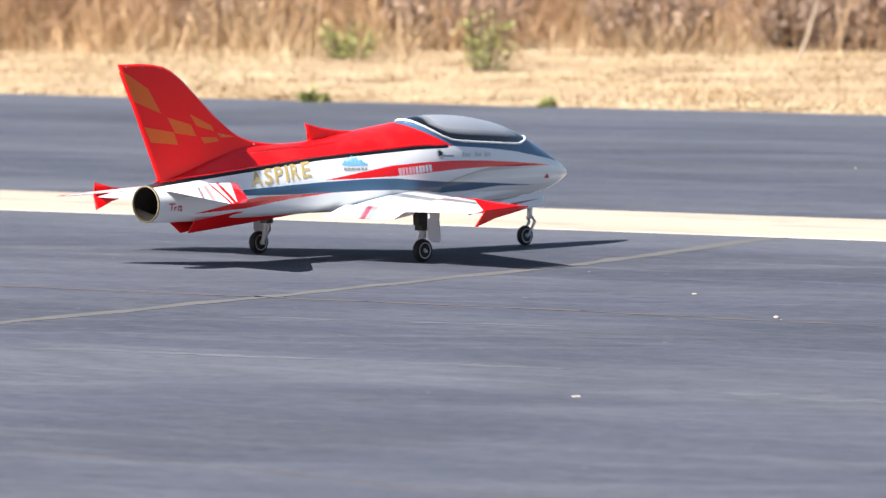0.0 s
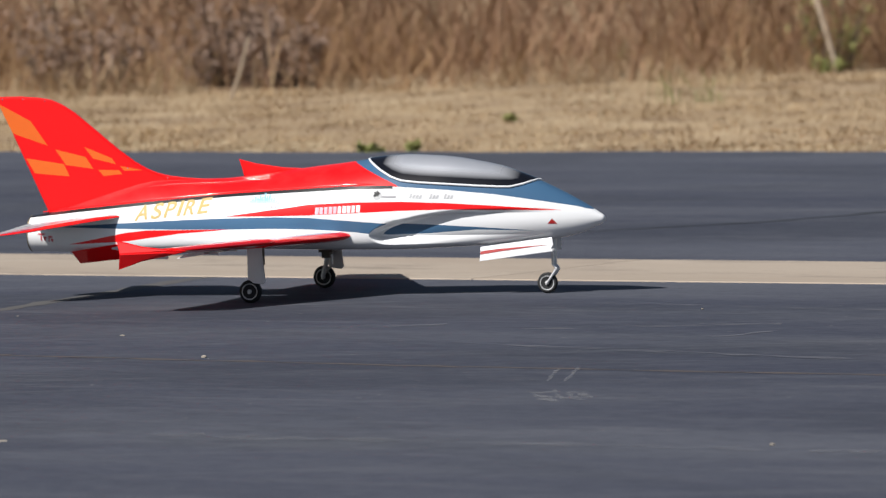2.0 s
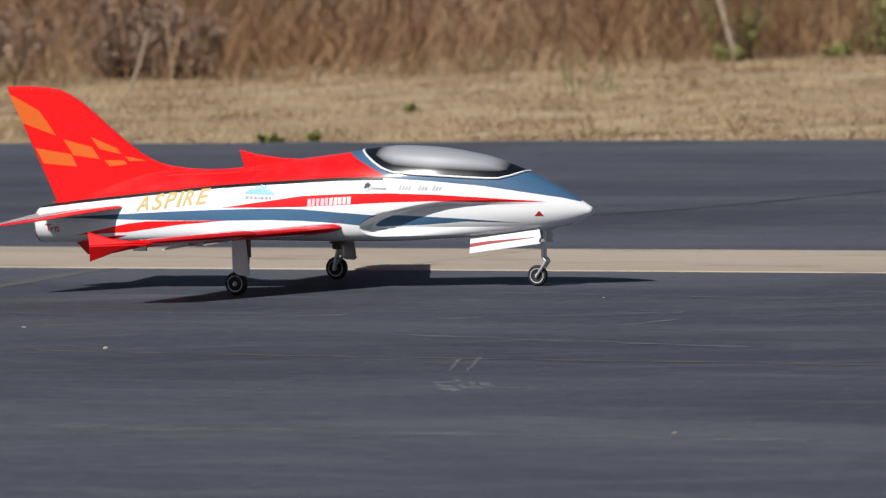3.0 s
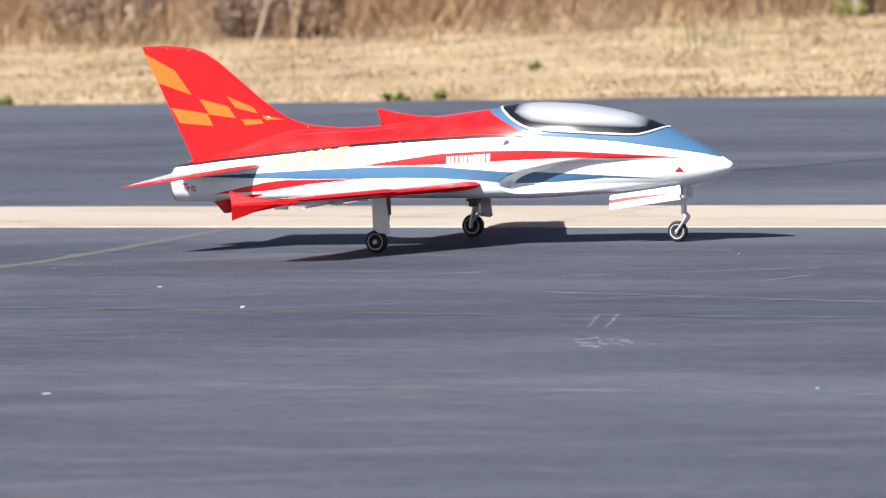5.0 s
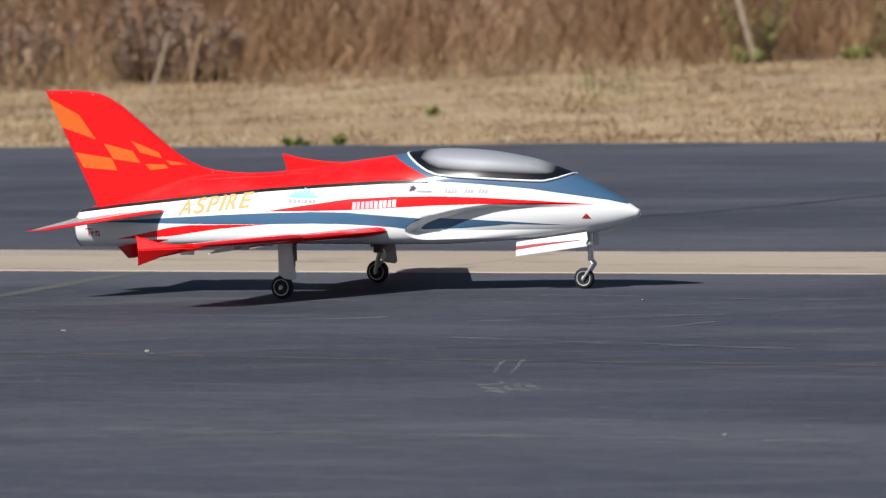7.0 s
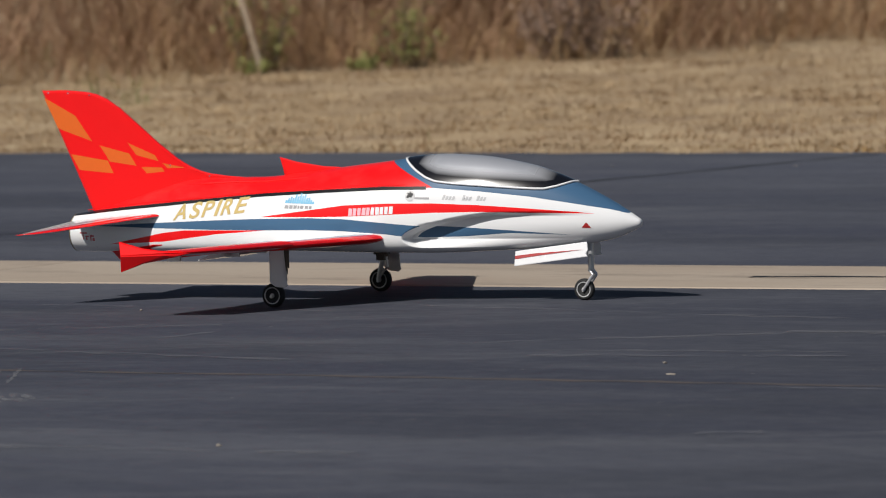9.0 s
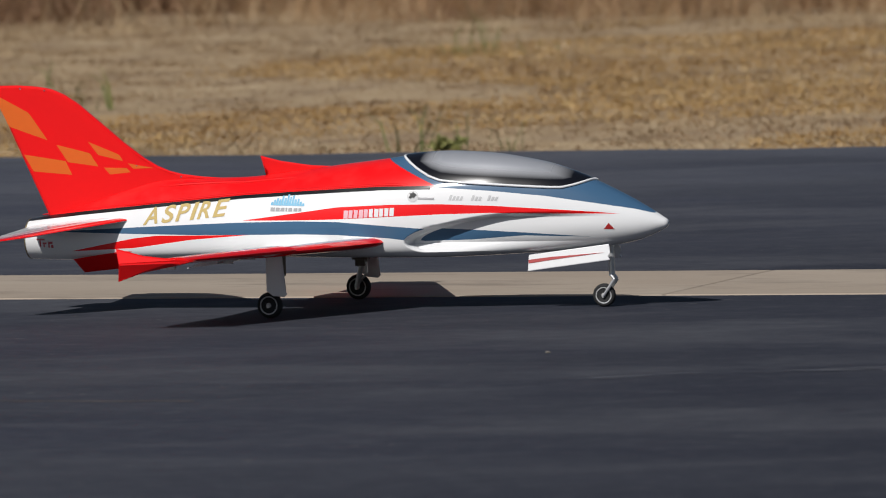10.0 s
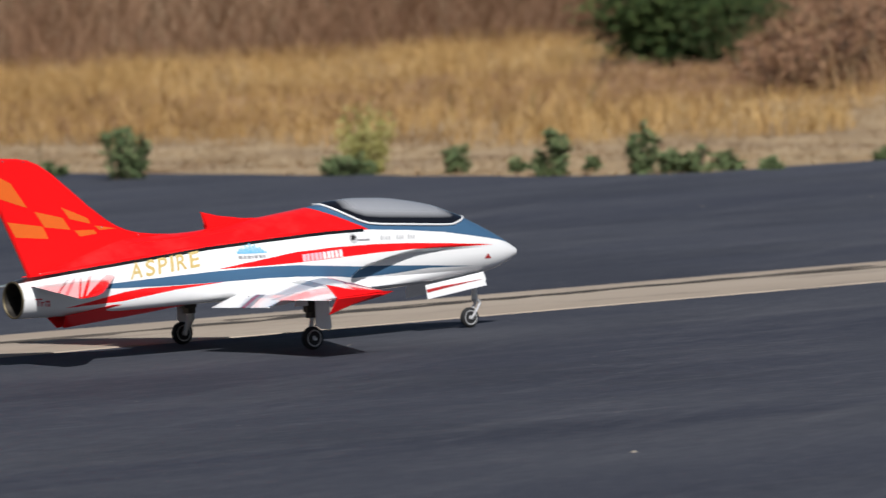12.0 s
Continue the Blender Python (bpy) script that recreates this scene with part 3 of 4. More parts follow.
def off_pavement(margin):
    def keep(x, y):
        side = (x > SIDE_X0 + (y - EDGE) * 0.03 - margin) & (x < SIDE_X1 - (y - EDGE) * 0.03 + margin) & (y < SIDE_EDGE - np.maximum(0, x - 8) * 0.035 + margin)
        return (y > EDGE + margin * 0.6) & ~side
    return keep


def tall_front(x):
    """Where the uncut growth begins."""
    return np.interp(x, [-60, -31, -27, -25.8, -22, -10, -7, 0, 14, 24, 30, 60], [38, 38.6, 41.6, 44.0, 51.0, 49.5, 47.0, 46.0, 45.2, 44.5, 42.0, 41.0])


def build_grass():
    mown = straw("mown_straw", (0.215, 0.134, 0.074), (0.40, 0.284, 0.160), (0.57, 0.45, 0.29))
    tall = straw("tall_dry_grass", (0.30, 0.175, 0.090), (0.46, 0.295, 0.160), (0.60, 0.43, 0.25))
    brown = straw("brown_weed_stems", (0.185, 0.104, 0.062), (0.30, 0.178, 0.106), (0.41, 0.258, 0.160))
    brush = straw("brown_brush_twigs", (0.17, 0.092, 0.056), (0.27, 0.158, 0.095), (0.37, 0.235, 0.142))
    golden = straw("golden_grass_stems", (0.34, 0.200, 0.075), (0.45, 0.282, 0.110), (0.57, 0.41, 0.19))
    green = straw("green_weed_stems", (0.07, 0.10, 0.03), (0.16, 0.19, 0.06), (0.30, 0.30, 0.11))
    off = off_pavement(0.03)
    blades("mown_grass", 560000, (-46, 46, 33.0, 52.5), (0.010, 0.036), (0.003, 0.009), mown, "short mown dry grass beside the runway", "dry grass", 1, 1.8,
           lambda x, y: off(x, y) & (y < tall_front(x) + 1.5), 0.12)
    pale = straw("pale_chaff", (0.36, 0.27, 0.165), (0.52, 0.42, 0.27), (0.68, 0.58, 0.41))
    blades("grass_tufts", 90000, (-46, 30, 33.1, 52), (0.025, 0.075), (0.003, 0.008), mown, "low uneven tufts in the mown dry grass", "dry grass", 11, 1.1,
           lambda x, y: off(x, y) & (y < tall_front(x) + 0.5) & (np.sin(x * 2.1 + 2.0 * np.sin(y * 0.9)) + np.sin(y * 1.7 + 1.3 * np.sin(x * 1.3)) > 0.2), 0.10)
    blades("pale_chaff", 60000, (-46, 30, 32.98, 34.2), (0.006, 0.022), (0.003, 0.010), pale, "bleached chaff along the edge of the asphalt", "dry grass", 12, 2.0,
           lambda x, y: off_pavement(-0.03)(x, y), 0.08)
    low = lambda x, y: np.where(y < tall_front(x) + 8, np.interp(x / np.maximum(y, 1), [0.40, 0.53, 0.742, 0.752], [1.0, 0.2, 0.2, 0.9]), 1.0)
    blades("tall_grass", 380000, (-50, 50, 38, 60), (0.25, 0.75), (0.002, 0.006), tall, "tall uncut dry straw-coloured grass", "dry grass", 2, 0.85,
           lambda x, y: off(x, y) & (y > tall_front(x) + 0.5 * np.sin(x * 2.3)) & (y < tall_front(x) + 7) & (np.sin(x * 0.9 + 1.5 * np.sin(y * 0.7)) > -0.6), 0.16, low)
    blades("low_dry_grass", 130000, (-50, 50, 37, 60), (0.08, 0.36), (0.003, 0.009), mown, "knee-high pale dry grass in tufts", "dry grass", 5, 0.9,
           lambda x, y: off(x, y) & (y > tall_front(x) - 0.6) & (y < tall_front(x) + 4) & (x / y < 0.742), 0.12, low)
    blades("brown_weeds", 300000, (-50, 50, 38, 62), (0.28, 0.85), (0.003, 0.011), brown, "brown withered weeds among the tall grass", "weeds", 3, 1.05,
           lambda x, y: off(x, y) & (y > tall_front(x) + 0.4) & (y < tall_front(x) + 8) & ((np.sin(x * 1.1 + 2.0 * np.sin(y * 0.5 + 1)) > -0.1) | (x > -9)), 0.20, low)
    blades("brown_brush", 230000, (-50, 50, 40, 68), (0.7, 1.45), (0.004, 0.012), brush, "dense brown brush behind the tall grass", "brush", 6, 1.0,
           lambda x, y: off(x, y) & (y > tall_front(x) + np.interp(x, [18, 26, 31], [2.5, 11.0, 15.5])) & (y < tall_front(x) + np.interp(x, [18, 26, 31], [9.0, 17.0, 23.0])), 0.25)
    blades("golden_grass", 130000, (19, 48, 36, 60), (0.08, 0.24), (0.003, 0.008), golden, "golden dry grass in front of the tree", "dry grass", 7, 0.7,
           lambda x, y: off_pavement(2.7)(x, y) & (y > 38 + 1.2 * np.sin(x * 1.3)) & (y < np.interp(x, [22, 28, 31], [46.5, 54.0, 59.5])), 0.15,
           lambda x, y: np.where((x / y > 0.715) & (y > 42), 0.4, 1.0))
    blades("golden_fringe", 40000, (4, 25, 43.0, 46.5), (0.10, 0.34), (0.002, 0.006), golden, "golden dry grass along the edge of the brown growth", "dry grass", 13, 0.6,
           lambda x, y: off(x, y) & (y > tall_front(x) - 1.3) & (y < tall_front(x) + 0.6) & (np.sin(x * 1.9) + np.sin(x * 0.8 + 1) > -0.9 + (x < 10)), 0.14)
    blades("short_golden_grass", 110000, (-17, -6.5, 33.0, 50), (0.010, 0.040), (0.003, 0.009), golden, "short golden dry grass beside the runway", "dry grass", 8, 1.6,
           lambda x, y: off(x, y) & (y < tall_front(x)) & (np.sin(x * 0.8 + 2 * np.sin(y * 0.6)) > -0.5), 0.2)
    blades("green_weeds", 7000, (-50, 50, 33, 50), (0.05, 0.30), (0.004, 0.010), green, "thin yellow-green weeds among the dry grass", "weeds", 4, 0.5,
           lambda x, y: off(x, y) & (np.sin(x * 0.7 + 0.4) * np.sin(y * 0.8 + x * 0.2) > 0.7), 0.15)


leaf_green = straw("dusty_green_leaves", (0.065, 0.095, 0.042), (0.115, 0.150, 0.065), (0.19, 0.215, 0.105))
leaf_yellow = straw("yellow_green_leaves", (0.15, 0.16, 0.05), (0.25, 0.26, 0.09), (0.38, 0.36, 0.15))
leaf_dark = straw("dark_tree_leaves", (0.022, 0.040, 0.014), (0.045, 0.072, 0.022), (0.085, 0.115, 0.035))
leaf_pale = straw("pale_yellow_leaves", (0.24, 0.23, 0.07), (0.36, 0.34, 0.12), (0.48, 0.43, 0.19))
bark = plain("grey_brown_bark", (0.12, 0.09, 0.065, 1), 0.9, wear=0.5, scale=20)


def shrub(x, y, wide, high, mat=leaf_green, label="dusty green weed shrub at the asphalt's edge", name="shrub", seed=1, stems=9, leaves=420, leaf=0.03, stalk=None):
    """Upright stems with many small leaves round them."""
    rng = random.Random(seed)
    base = new(name)
    base.location = (x, y, -0.02)
    tagged(base, label, "shrub" if "shrub" in name else "weeds" if "weed" in name else "bush")
    bm = bmesh.new()
    tips = []
    for i in range(stems):
        a, r = rng.uniform(0, 2 * math.pi), wide * 0.5 * math.sqrt(rng.random())
        h = high * rng.uniform(0.45, 1.0) * (1.0 - 0.35 * (r / (wide * 0.5)))
        foot = Vector((r * 0.45 * math.cos(a), r * 0.45 * math.sin(a), -0.02))
        top = Vector((r * math.cos(a), r * math.sin(a), h))
        rod(bm, foot, top, 0.006 + high * 0.004, 0.003, 5)
        tips.append((foot, top))
    tagged(part("stalk", bm, stalk or bark, base), kind="stuff")
    verts, faces = [], []
    for _ in range(leaves):
        foot, top = rng.choice(tips)
        k = rng.uniform(0.12, 1.05)
        p = foot.lerp(top, k) + Vector((rng.gauss(0, 1), rng.gauss(0, 1), rng.gauss(0, 0.6))) * wide * 0.06
        p.z = max(p.z, 0.02)
        s = leaf * rng.uniform(0.6, 1.4)
        d = Vector((rng.gauss(0, 1), rng.gauss(0, 1), rng.gauss(0.5, 1))).normalized()
        q = d.orthogonal().normalized()
        q = q * math.cos(k * 9) + d.cross(q) * math.sin(k * 9)
        n = len(verts)
        verts += [p - d * s, p + q * s * 0.42, p + d * s, p - q * s * 0.42]
        faces.append((n, n + 1, n + 2, n + 3))
    tagged(link_mesh("foliage", verts, faces, mat, base), kind="stuff")
    return base


def build_shrubs():
    edge = "dusty green weed shrub at the asphalt's edge"
    for i, (x, y, w, h) in enumerate(((-7.80, 35.2, 0.26, 0.40), (-8.10, 33.8, 0.30, 0.17), (-0.68, 43.95, 0.3, 0.28), (0.93, 44.0, 0.12, 0.09),
                                      (3.55, 44.1, 0.36, 0.33), (4.16, 44.3, 0.22, 0.28), (13.95, 43.6, 0.14, 0.12),
                                      (23.34, 37.0, 0.26, 0.42), (23.85, 35.6, 0.34, 0.16), (24.3, 35.26, 0.16, 0.19), (24.07, 34.03, 0.25, 0.27), (24.26, 33.54, 0.2, 0.32), (24.37, 33.44, 0.2, 0.15),
                                      (24.43, 33.26, 0.22, 0.15), (24.62, 33.23, 0.22, 0.13), (24.56, 32.84, 0.16, 0.1), (25.51, 33.15, 0.1, 0.08), (24.39, 34.84, 0.09, 0.09),
                                      (24.44, 34.22, 0.1, 0.1), (23.49, 37.99, 0.15, 0.12), (-5.4, 43.9, 0.25, 0.2), (-3.4, 44.1, 0.5, 0.3), (-2.4, 44.0, 0.26, 0.36), (-1.4, 44.1, 0.4, 0.32),
                                      (5.6, 44.1, 0.2, 0.24), (8.3, 44.1, 0.14, 0.14), (8.6, 44.1, 0.14, 0.16), (9.0, 44.0, 0.12, 0.12), (19.0, 43.7, 0.25, 0.3))):
        shrub(x, y, w, h, seed=30 + i, label=edge, leaves=int(260 + 900 * w * h * 4), stems=7 + int(w * 14), leaf=0.026)
    for i, (x, y, w, h) in enumerate(((-22.72, 32.98, 0.16, 0.09), (-22.55, 33.1, 0.08, 0.08), (-16.45, 33.5, 0.24, 0.13), (-12.18, 33.4, 0.16, 0.08), (-26.65, 32.9, 0.18, 0.10),
                                      (-25.15, 32.95, 0.11, 0.09), (-26.35, 43.3, 0.24, 0.12), (-25.85, 43.8, 0.2, 0.14), (-24.3, 36.6, 0.06, 0.05))):
        shrub(x, y, w, h, leaf_yellow, seed=60 + i, label="low olive-green tuft of weeds in dry grass", name="weed_tuft", leaves=200, stems=8, leaf=0.022)
    for i, (x, y, w, h) in enumerate(((-28.95, 37.3, 0.40, 0.42), (-31.0, 38.6, 0.5, 0.3), (-26.5, 43.6, 0.6, 0.7), (-25.7, 44.1, 0.5, 0.6), (2.42, 44.6, 0.25, 0.35),
                                      (16.65, 43.5, 0.4, 0.28), (-6.5, 43.8, 0.14, 0.12))):
        shrub(x, y, w, h, leaf_yellow, "feathery yellow-green weed among dry grass", "weed", 80 + i, 14, 420, 0.02)
    shrub(24.2, 35.95, 0.36, 0.46, leaf_pale, "feathery pale yellow-green weed at the asphalt's edge", "weed", 95, 26, 1500, 0.014, leaf_pale)


def build_dry_bushes():
    dry = straw("purple_brown_twigs", (0.17, 0.115, 0.088), (0.28, 0.195, 0.15), (0.40, 0.285, 0.215))
    for i, (x, y, w, h) in enumerate(((-30.6, 40.6, 1.0, 0.75), (-29.8, 41.2, 0.9, 0.85), (-29.2, 40.9, 0.7, 0.6), (-31.6, 40.0, 1.0, 0.7), (-33.0, 39.5, 1.1, 0.8), (-25.2, 45.0, 0.9, 0.7))):
        shrub(x, y + 0.45, w, h, dry, "withered purple-brown bush in tall dry grass", "dry_bush", 120 + i, 26, 1700, 0.024)


def build_russet_bushes():
    russet = straw("russet_twigs", (0.14, 0.074, 0.045), (0.23, 0.128, 0.078), (0.33, 0.195, 0.115))
    for i, (x, y, w, h) in enumerate(((32.2, 42.6, 1.1, 0.7), (33.6, 43.6, 1.2, 0.9))):
        shrub(x, y, w, h, russet, "withered russet bush in golden dry grass", "dry_bush", 140 + i, 34, 1900, 0.03)


def build_tree():
    """The dark round tree behind the dry grass."""
    rng = random.Random(77)
    tree = new("tree")
    tree.location = (36.45, 49.7, -0.02)
    tagged(tree, "small dark green broadleaf tree in dry grass", "tree")
    bm = bmesh.new()
    rod(bm, (0, 0, -0.1), (0.05, 0, 0.55), 0.09, 0.07, 9)
    tips = []
    for i in range(20):
        a = i * 2.4
        t = Vector((math.cos(a) * rng.uniform(0.2, 0.56), math.sin(a) * rng.uniform(0.2, 0.5), rng.uniform(0.18, 1.7) if i % 3 else rng.uniform(0.12, 0.5)))
        rod(bm, (0.05, 0, 0.4 + 0.02 * i), t, 0.03, 0.008, 6)
        tips.append(t)
    part("trunk", bm, bark, tree)
    verts, faces = [], []
    for _ in range(17000):
        t = rng.choice(tips)
        p = t + Vector((rng.gauss(0, 1), rng.gauss(0, 1), rng.gauss(0, 0.8))) * 0.17
        if p.z < 0.03:
            continue
        s = rng.uniform(0.02, 0.045)
        d = Vector((rng.gauss(0, 1), rng.gauss(0, 1), rng.gauss(0, 1))).normalized()
        q = d.orthogonal().normalized()
        n = len(verts)
        verts += [p - d * s, p + q * s * 0.5, p + d * s, p - q * s * 0.5]
        faces.append((n, n + 1, n + 2, n + 3))
    link_mesh("crown", verts, faces, leaf_dark, tree)


def build_sticks():
    pole_mat = plain("weathered_stick", (0.42, 0.33, 0.24, 1), 0.9, wear=0.4)
    for name, a, b, r, label in (("stick", (-28.33, 39.6, -0.05), (-28.20, 39.64, 0.36), 0.012, "dry leaning stick in the tall grass"),
                                 ("stake", (-26.33, 43.38, -0.05), (-26.63, 43.43, 0.75), 0.020, "weathered leaning wooden stake in tall grass")):
        bm = bmesh.new()
        a, b = Vector(a), Vector(b)
        m = a.lerp(b, 0.5) + Vector((0.01, 0, 0))
        rod(bm, a, m, r, r * 0.9, 7)
        rod(bm, m, b, r * 0.9, r * 0.7, 7)
        tagged(part(name, bm, pole_mat), label, name)


def build_stones():
    stone = plain("pale_pebble", (0.34, 0.30, 0.25, 1), 0.9, wear=0.3)
    rng = random.Random(12)
    bm = bmesh.new()
    bmesh.ops.create_icosphere(bm, subdivisions=1, radius=1)
    for v in bm.verts:
        v.co *= rng.uniform(0.75, 1.15)
    first = part("pebble", bm, stone)
    tagged(first, "small pale pebble lying on the asphalt", "pebble", "pebbles on the asphalt")
    spots = []
    first.matrix_basis = pose(-14.57, 20.25, 0.003) @ Matrix.Diagonal((0.010, 0.010, 0.006, 1))
    for _ in range(80):
        spots.append((rng.uniform(-30, 26), rng.uniform(14, 32), rng.choice((0.003, 0.004, 0.005, 0.006, 0.007))))
    for x, y, s in spots:
        o = copy_thing(first, pose(x, y, s * 0.3, 0, 0, rng.uniform(0, 360)))
        o.scale = (s * 1.3, s, s * 0.6)
    for x, y, s in ((-13.15, 17.35, 0.017), (-10.99, 20.28, 0.018), (-9.71, 21.63, 0.014), (-15.48, 21.06, 0.011)):
        o = copy_thing(first, pose(x, y, 0.0015, 0, 0, rng.uniform(-10, 10)))
        o.scale = (s, s * 0.8, 0.003)
        tagged(o, "flat pale flake of chipped paint on the asphalt", "flake", "flakes on the asphalt")


# ---- the model jet ----
STATIONS = [  # x, top, bottom, half width, height of the widest line, roundness above and below
    (-0.938, 0.291, 0.163, 0.066, 0.227, 2.0, 2.0), (-0.86, 0.302, 0.161, 0.074, 0.228, 1.9, 2.1), (-0.75, 0.335, 0.159, 0.086, 0.232, 1.65, 2.5),
    (-0.62, 0.375, 0.160, 0.097, 0.238, 1.5, 4.0), (-0.5, 0.410, 0.163, 0.106, 0.242, 1.45, 4.6), (-0.35, 0.412, 0.166, 0.118, 0.246, 1.5, 5.0),
    (-0.2, 0.412, 0.168, 0.128, 0.250, 1.6, 5.2), (0.0, 0.436, 0.165, 0.140, 0.255, 1.7, 5.2), (0.1, 0.448, 0.163, 0.146, 0.257, 1.75, 5.0),
    (0.26, 0.465, 0.161, 0.150, 0.260, 1.8, 4.6), (0.35, 0.478, 0.160, 0.148, 0.262, 1.85, 4.2), (0.46, 0.484, 0.159, 0.140, 0.264, 1.9, 3.6),
    (0.62, 0.474, 0.164, 0.126, 0.266, 2.0, 2.5), (0.79, 0.443, 0.172, 0.106, 0.266, 2.0, 2.3), (0.92, 0.396, 0.181, 0.086, 0.264, 2.0, 2.0),
    (1.0, 0.357, 0.191, 0.069, 0.262, 2.0, 2.0), (1.07, 0.321, 0.205, 0.052, 0.259, 2.0, 2.0), (1.115, 0.294, 0.221, 0.036, 0.257, 2.0, 2.0),
    (1.145, 0.273, 0.239, 0.018, 0.256, 2.0, 2.0)]
GRID = np.linspace(-0.938, 1.145, 418)


def faired(k):
    """A column of the stations, made fair along the length."""
    xs = [q[0] for q in STATIONS]
    v = np.interp(GRID, xs, [q[k] for q in STATIONS])
    pad = 24
    wide = np.concatenate([2 * v[0] - v[pad:0:-1], v, 2 * v[-1] - v[-2:-pad - 2:-1]])
    kernel = np.exp(-0.5 * (np.arange(-pad, pad + 1) / 7.0) ** 2)
    return np.convolve(wide, kernel / kernel.sum(), "valid")


FAIR = np.stack([faired(k) for k in range(1, 7)], 1)


def hull(x, theta):
    """Point of the fuselage skin at x and the angle theta round it."""
    g = min(max((x + 0.938) / 2.083 * 417, 0.0), 416.999)
    k = int(g)
    top, bot, w, zc, nt, nb = (float(q) for q in FAIR[k] * (1 - g + k) + FAIR[k + 1] * (g - k))
    c, s = math.cos(theta), math.sin(theta)
    n, h = (nt, top - zc) if s >= 0 else (nb, zc - bot)
    y = math.copysign(w * abs(c) ** (2 / n), c)
    z = zc + math.copysign(h * abs(s) ** (2 / n), s)
    # scooped side ahead of the intake, with a rounded lip
    d = z - 0.212
    lip = MOUTH + (38.0 if d > 0 else 40.0) * d * d
    if x > lip - 0.002 and abs(d) < 0.11:
        deep = 0.056 * max(0.0, 1 - (x - MOUTH) / 0.66) ** 1.15
        k = min(1.0, (x - lip + 0.002) / (0.013 * math.sqrt(1 + (76 * d) ** 2)))
        upper = 0.262 + 0.024 * min(1, (x - MOUTH) / 0.3)
        lower = 0.180
        k *= max(0.0, min(1, (z - lower) / 0.028)) * max(0.0, min(1, (upper + 0.013 - z) / 0.015))
        y -= math.copysign(deep * k, y)
    return x, y, z


def skin_y(x, z):
    """Half width of the fuselage at x and height z."""
    ring = [hull(x, a) for a in np.linspace(-1.5, 1.5, 181)]
    return float(np.interp(z, [q[2] for q in ring], [q[1] for q in ring]))


def side_patch(name, outline, mat, parent, label="", proud=0.0012, flip=-1):
    """A thin print on the starboard side of the fuselage that follows its skin."""
    ax, az = np.array(outline).T
    cx, cz = ax.mean(), az.mean()
    verts = [(cx, flip * (skin_y(cx, cz) + proud), cz)] + [(x, flip * (skin_y(x, z) + proud), z) for x, z in outline]
    k = len(outline)
    faces = [(0, 1 + i, 1 + (i + 1) % k) for i in range(k)]
    return link_mesh(name, verts, faces, mat, parent, label)


def pz(px, py, near=5):
    x = lx(px)
    return x, (597 - 18.3 * x - (py - near)) / 609


def airfoil(chord_front, chord_back, thick, z, rake=0.075, k=12):
    """Loop of (x, z) round a wing section."""
    c = chord_front - chord_back
    up, down = [], []
    for i in range(k + 1):
        t = (1 - math.cos(math.pi * i / k)) / 2
        h = 5 * thick * c * (0.2969 * math.sqrt(t) - 0.126 * t - 0.3516 * t * t + 0.2843 * t ** 3 - 0.1036 * t ** 4)
        tilt = c * (0.5 - t) * rake
        up.append((chord_front - c * t, z + tilt + h))
        down.append((chord_front - c * t, z + tilt - h * 0.75))
    return up + down[-2:0:-1]


def wing_loft(sections, rake=0.075):
    bm = bmesh.new()
    rings(bm, [[(x, y, z) for x, z in airfoil(a, b, t, zz, rake)] for y, a, b, t, zz in sections])
    return bm


def build_wheel(name, r, w, parent, place):
    wheel = new(name)
    wheel.parent = parent
    wheel.location = place
    rr = r * 0.71
    tyre = [(rr, -w * 0.42), (r * 0.80, -w * 0.5), (r * 0.94, -w * 0.36), (r, -w * 0.12), (r, w * 0.12), (r * 0.94, w * 0.36), (r * 0.80, w * 0.5), (rr, w * 0.42)]
    part("tyre", lathe(tyre, "y", 32), rubber, wheel, smooth=True)
    rim = [(rr * 0.35, -w * 0.30), (rr * 0.80, -w * 0.26), (rr * 0.88, -w * 0.44), (rr * 1.0, -w * 0.46), (rr * 1.0, w * 0.46), (rr * 0.88, w * 0.44), (rr * 0.80, w * 0.26), (rr * 0.35, w * 0.30)]
    part("rim", lathe(rim, "y", 24), alloy, wheel, "turned grey alloy rim")
    bm = bmesh.new()
    for i in range(6):
        a = i * math.pi / 3
        for s in (-1, 1):
            rod(bm, (rr * 0.56 * math.cos(a), s * w * 0.24, rr * 0.56 * math.sin(a)), (rr * 0.56 * math.cos(a), s * w * 0.32, rr * 0.56 * math.sin(a)), rr * 0.125, None, 8)
    part("lightening_holes", bm, black, wheel)
    part("hub_cap", lathe([(rr * 0.22, -w * 0.46), (rr * 0.32, -w * 0.40), (rr * 0.32, w * 0.40), (rr * 0.22, w * 0.46)], "y", 14), alloy, wheel)
    return wheel


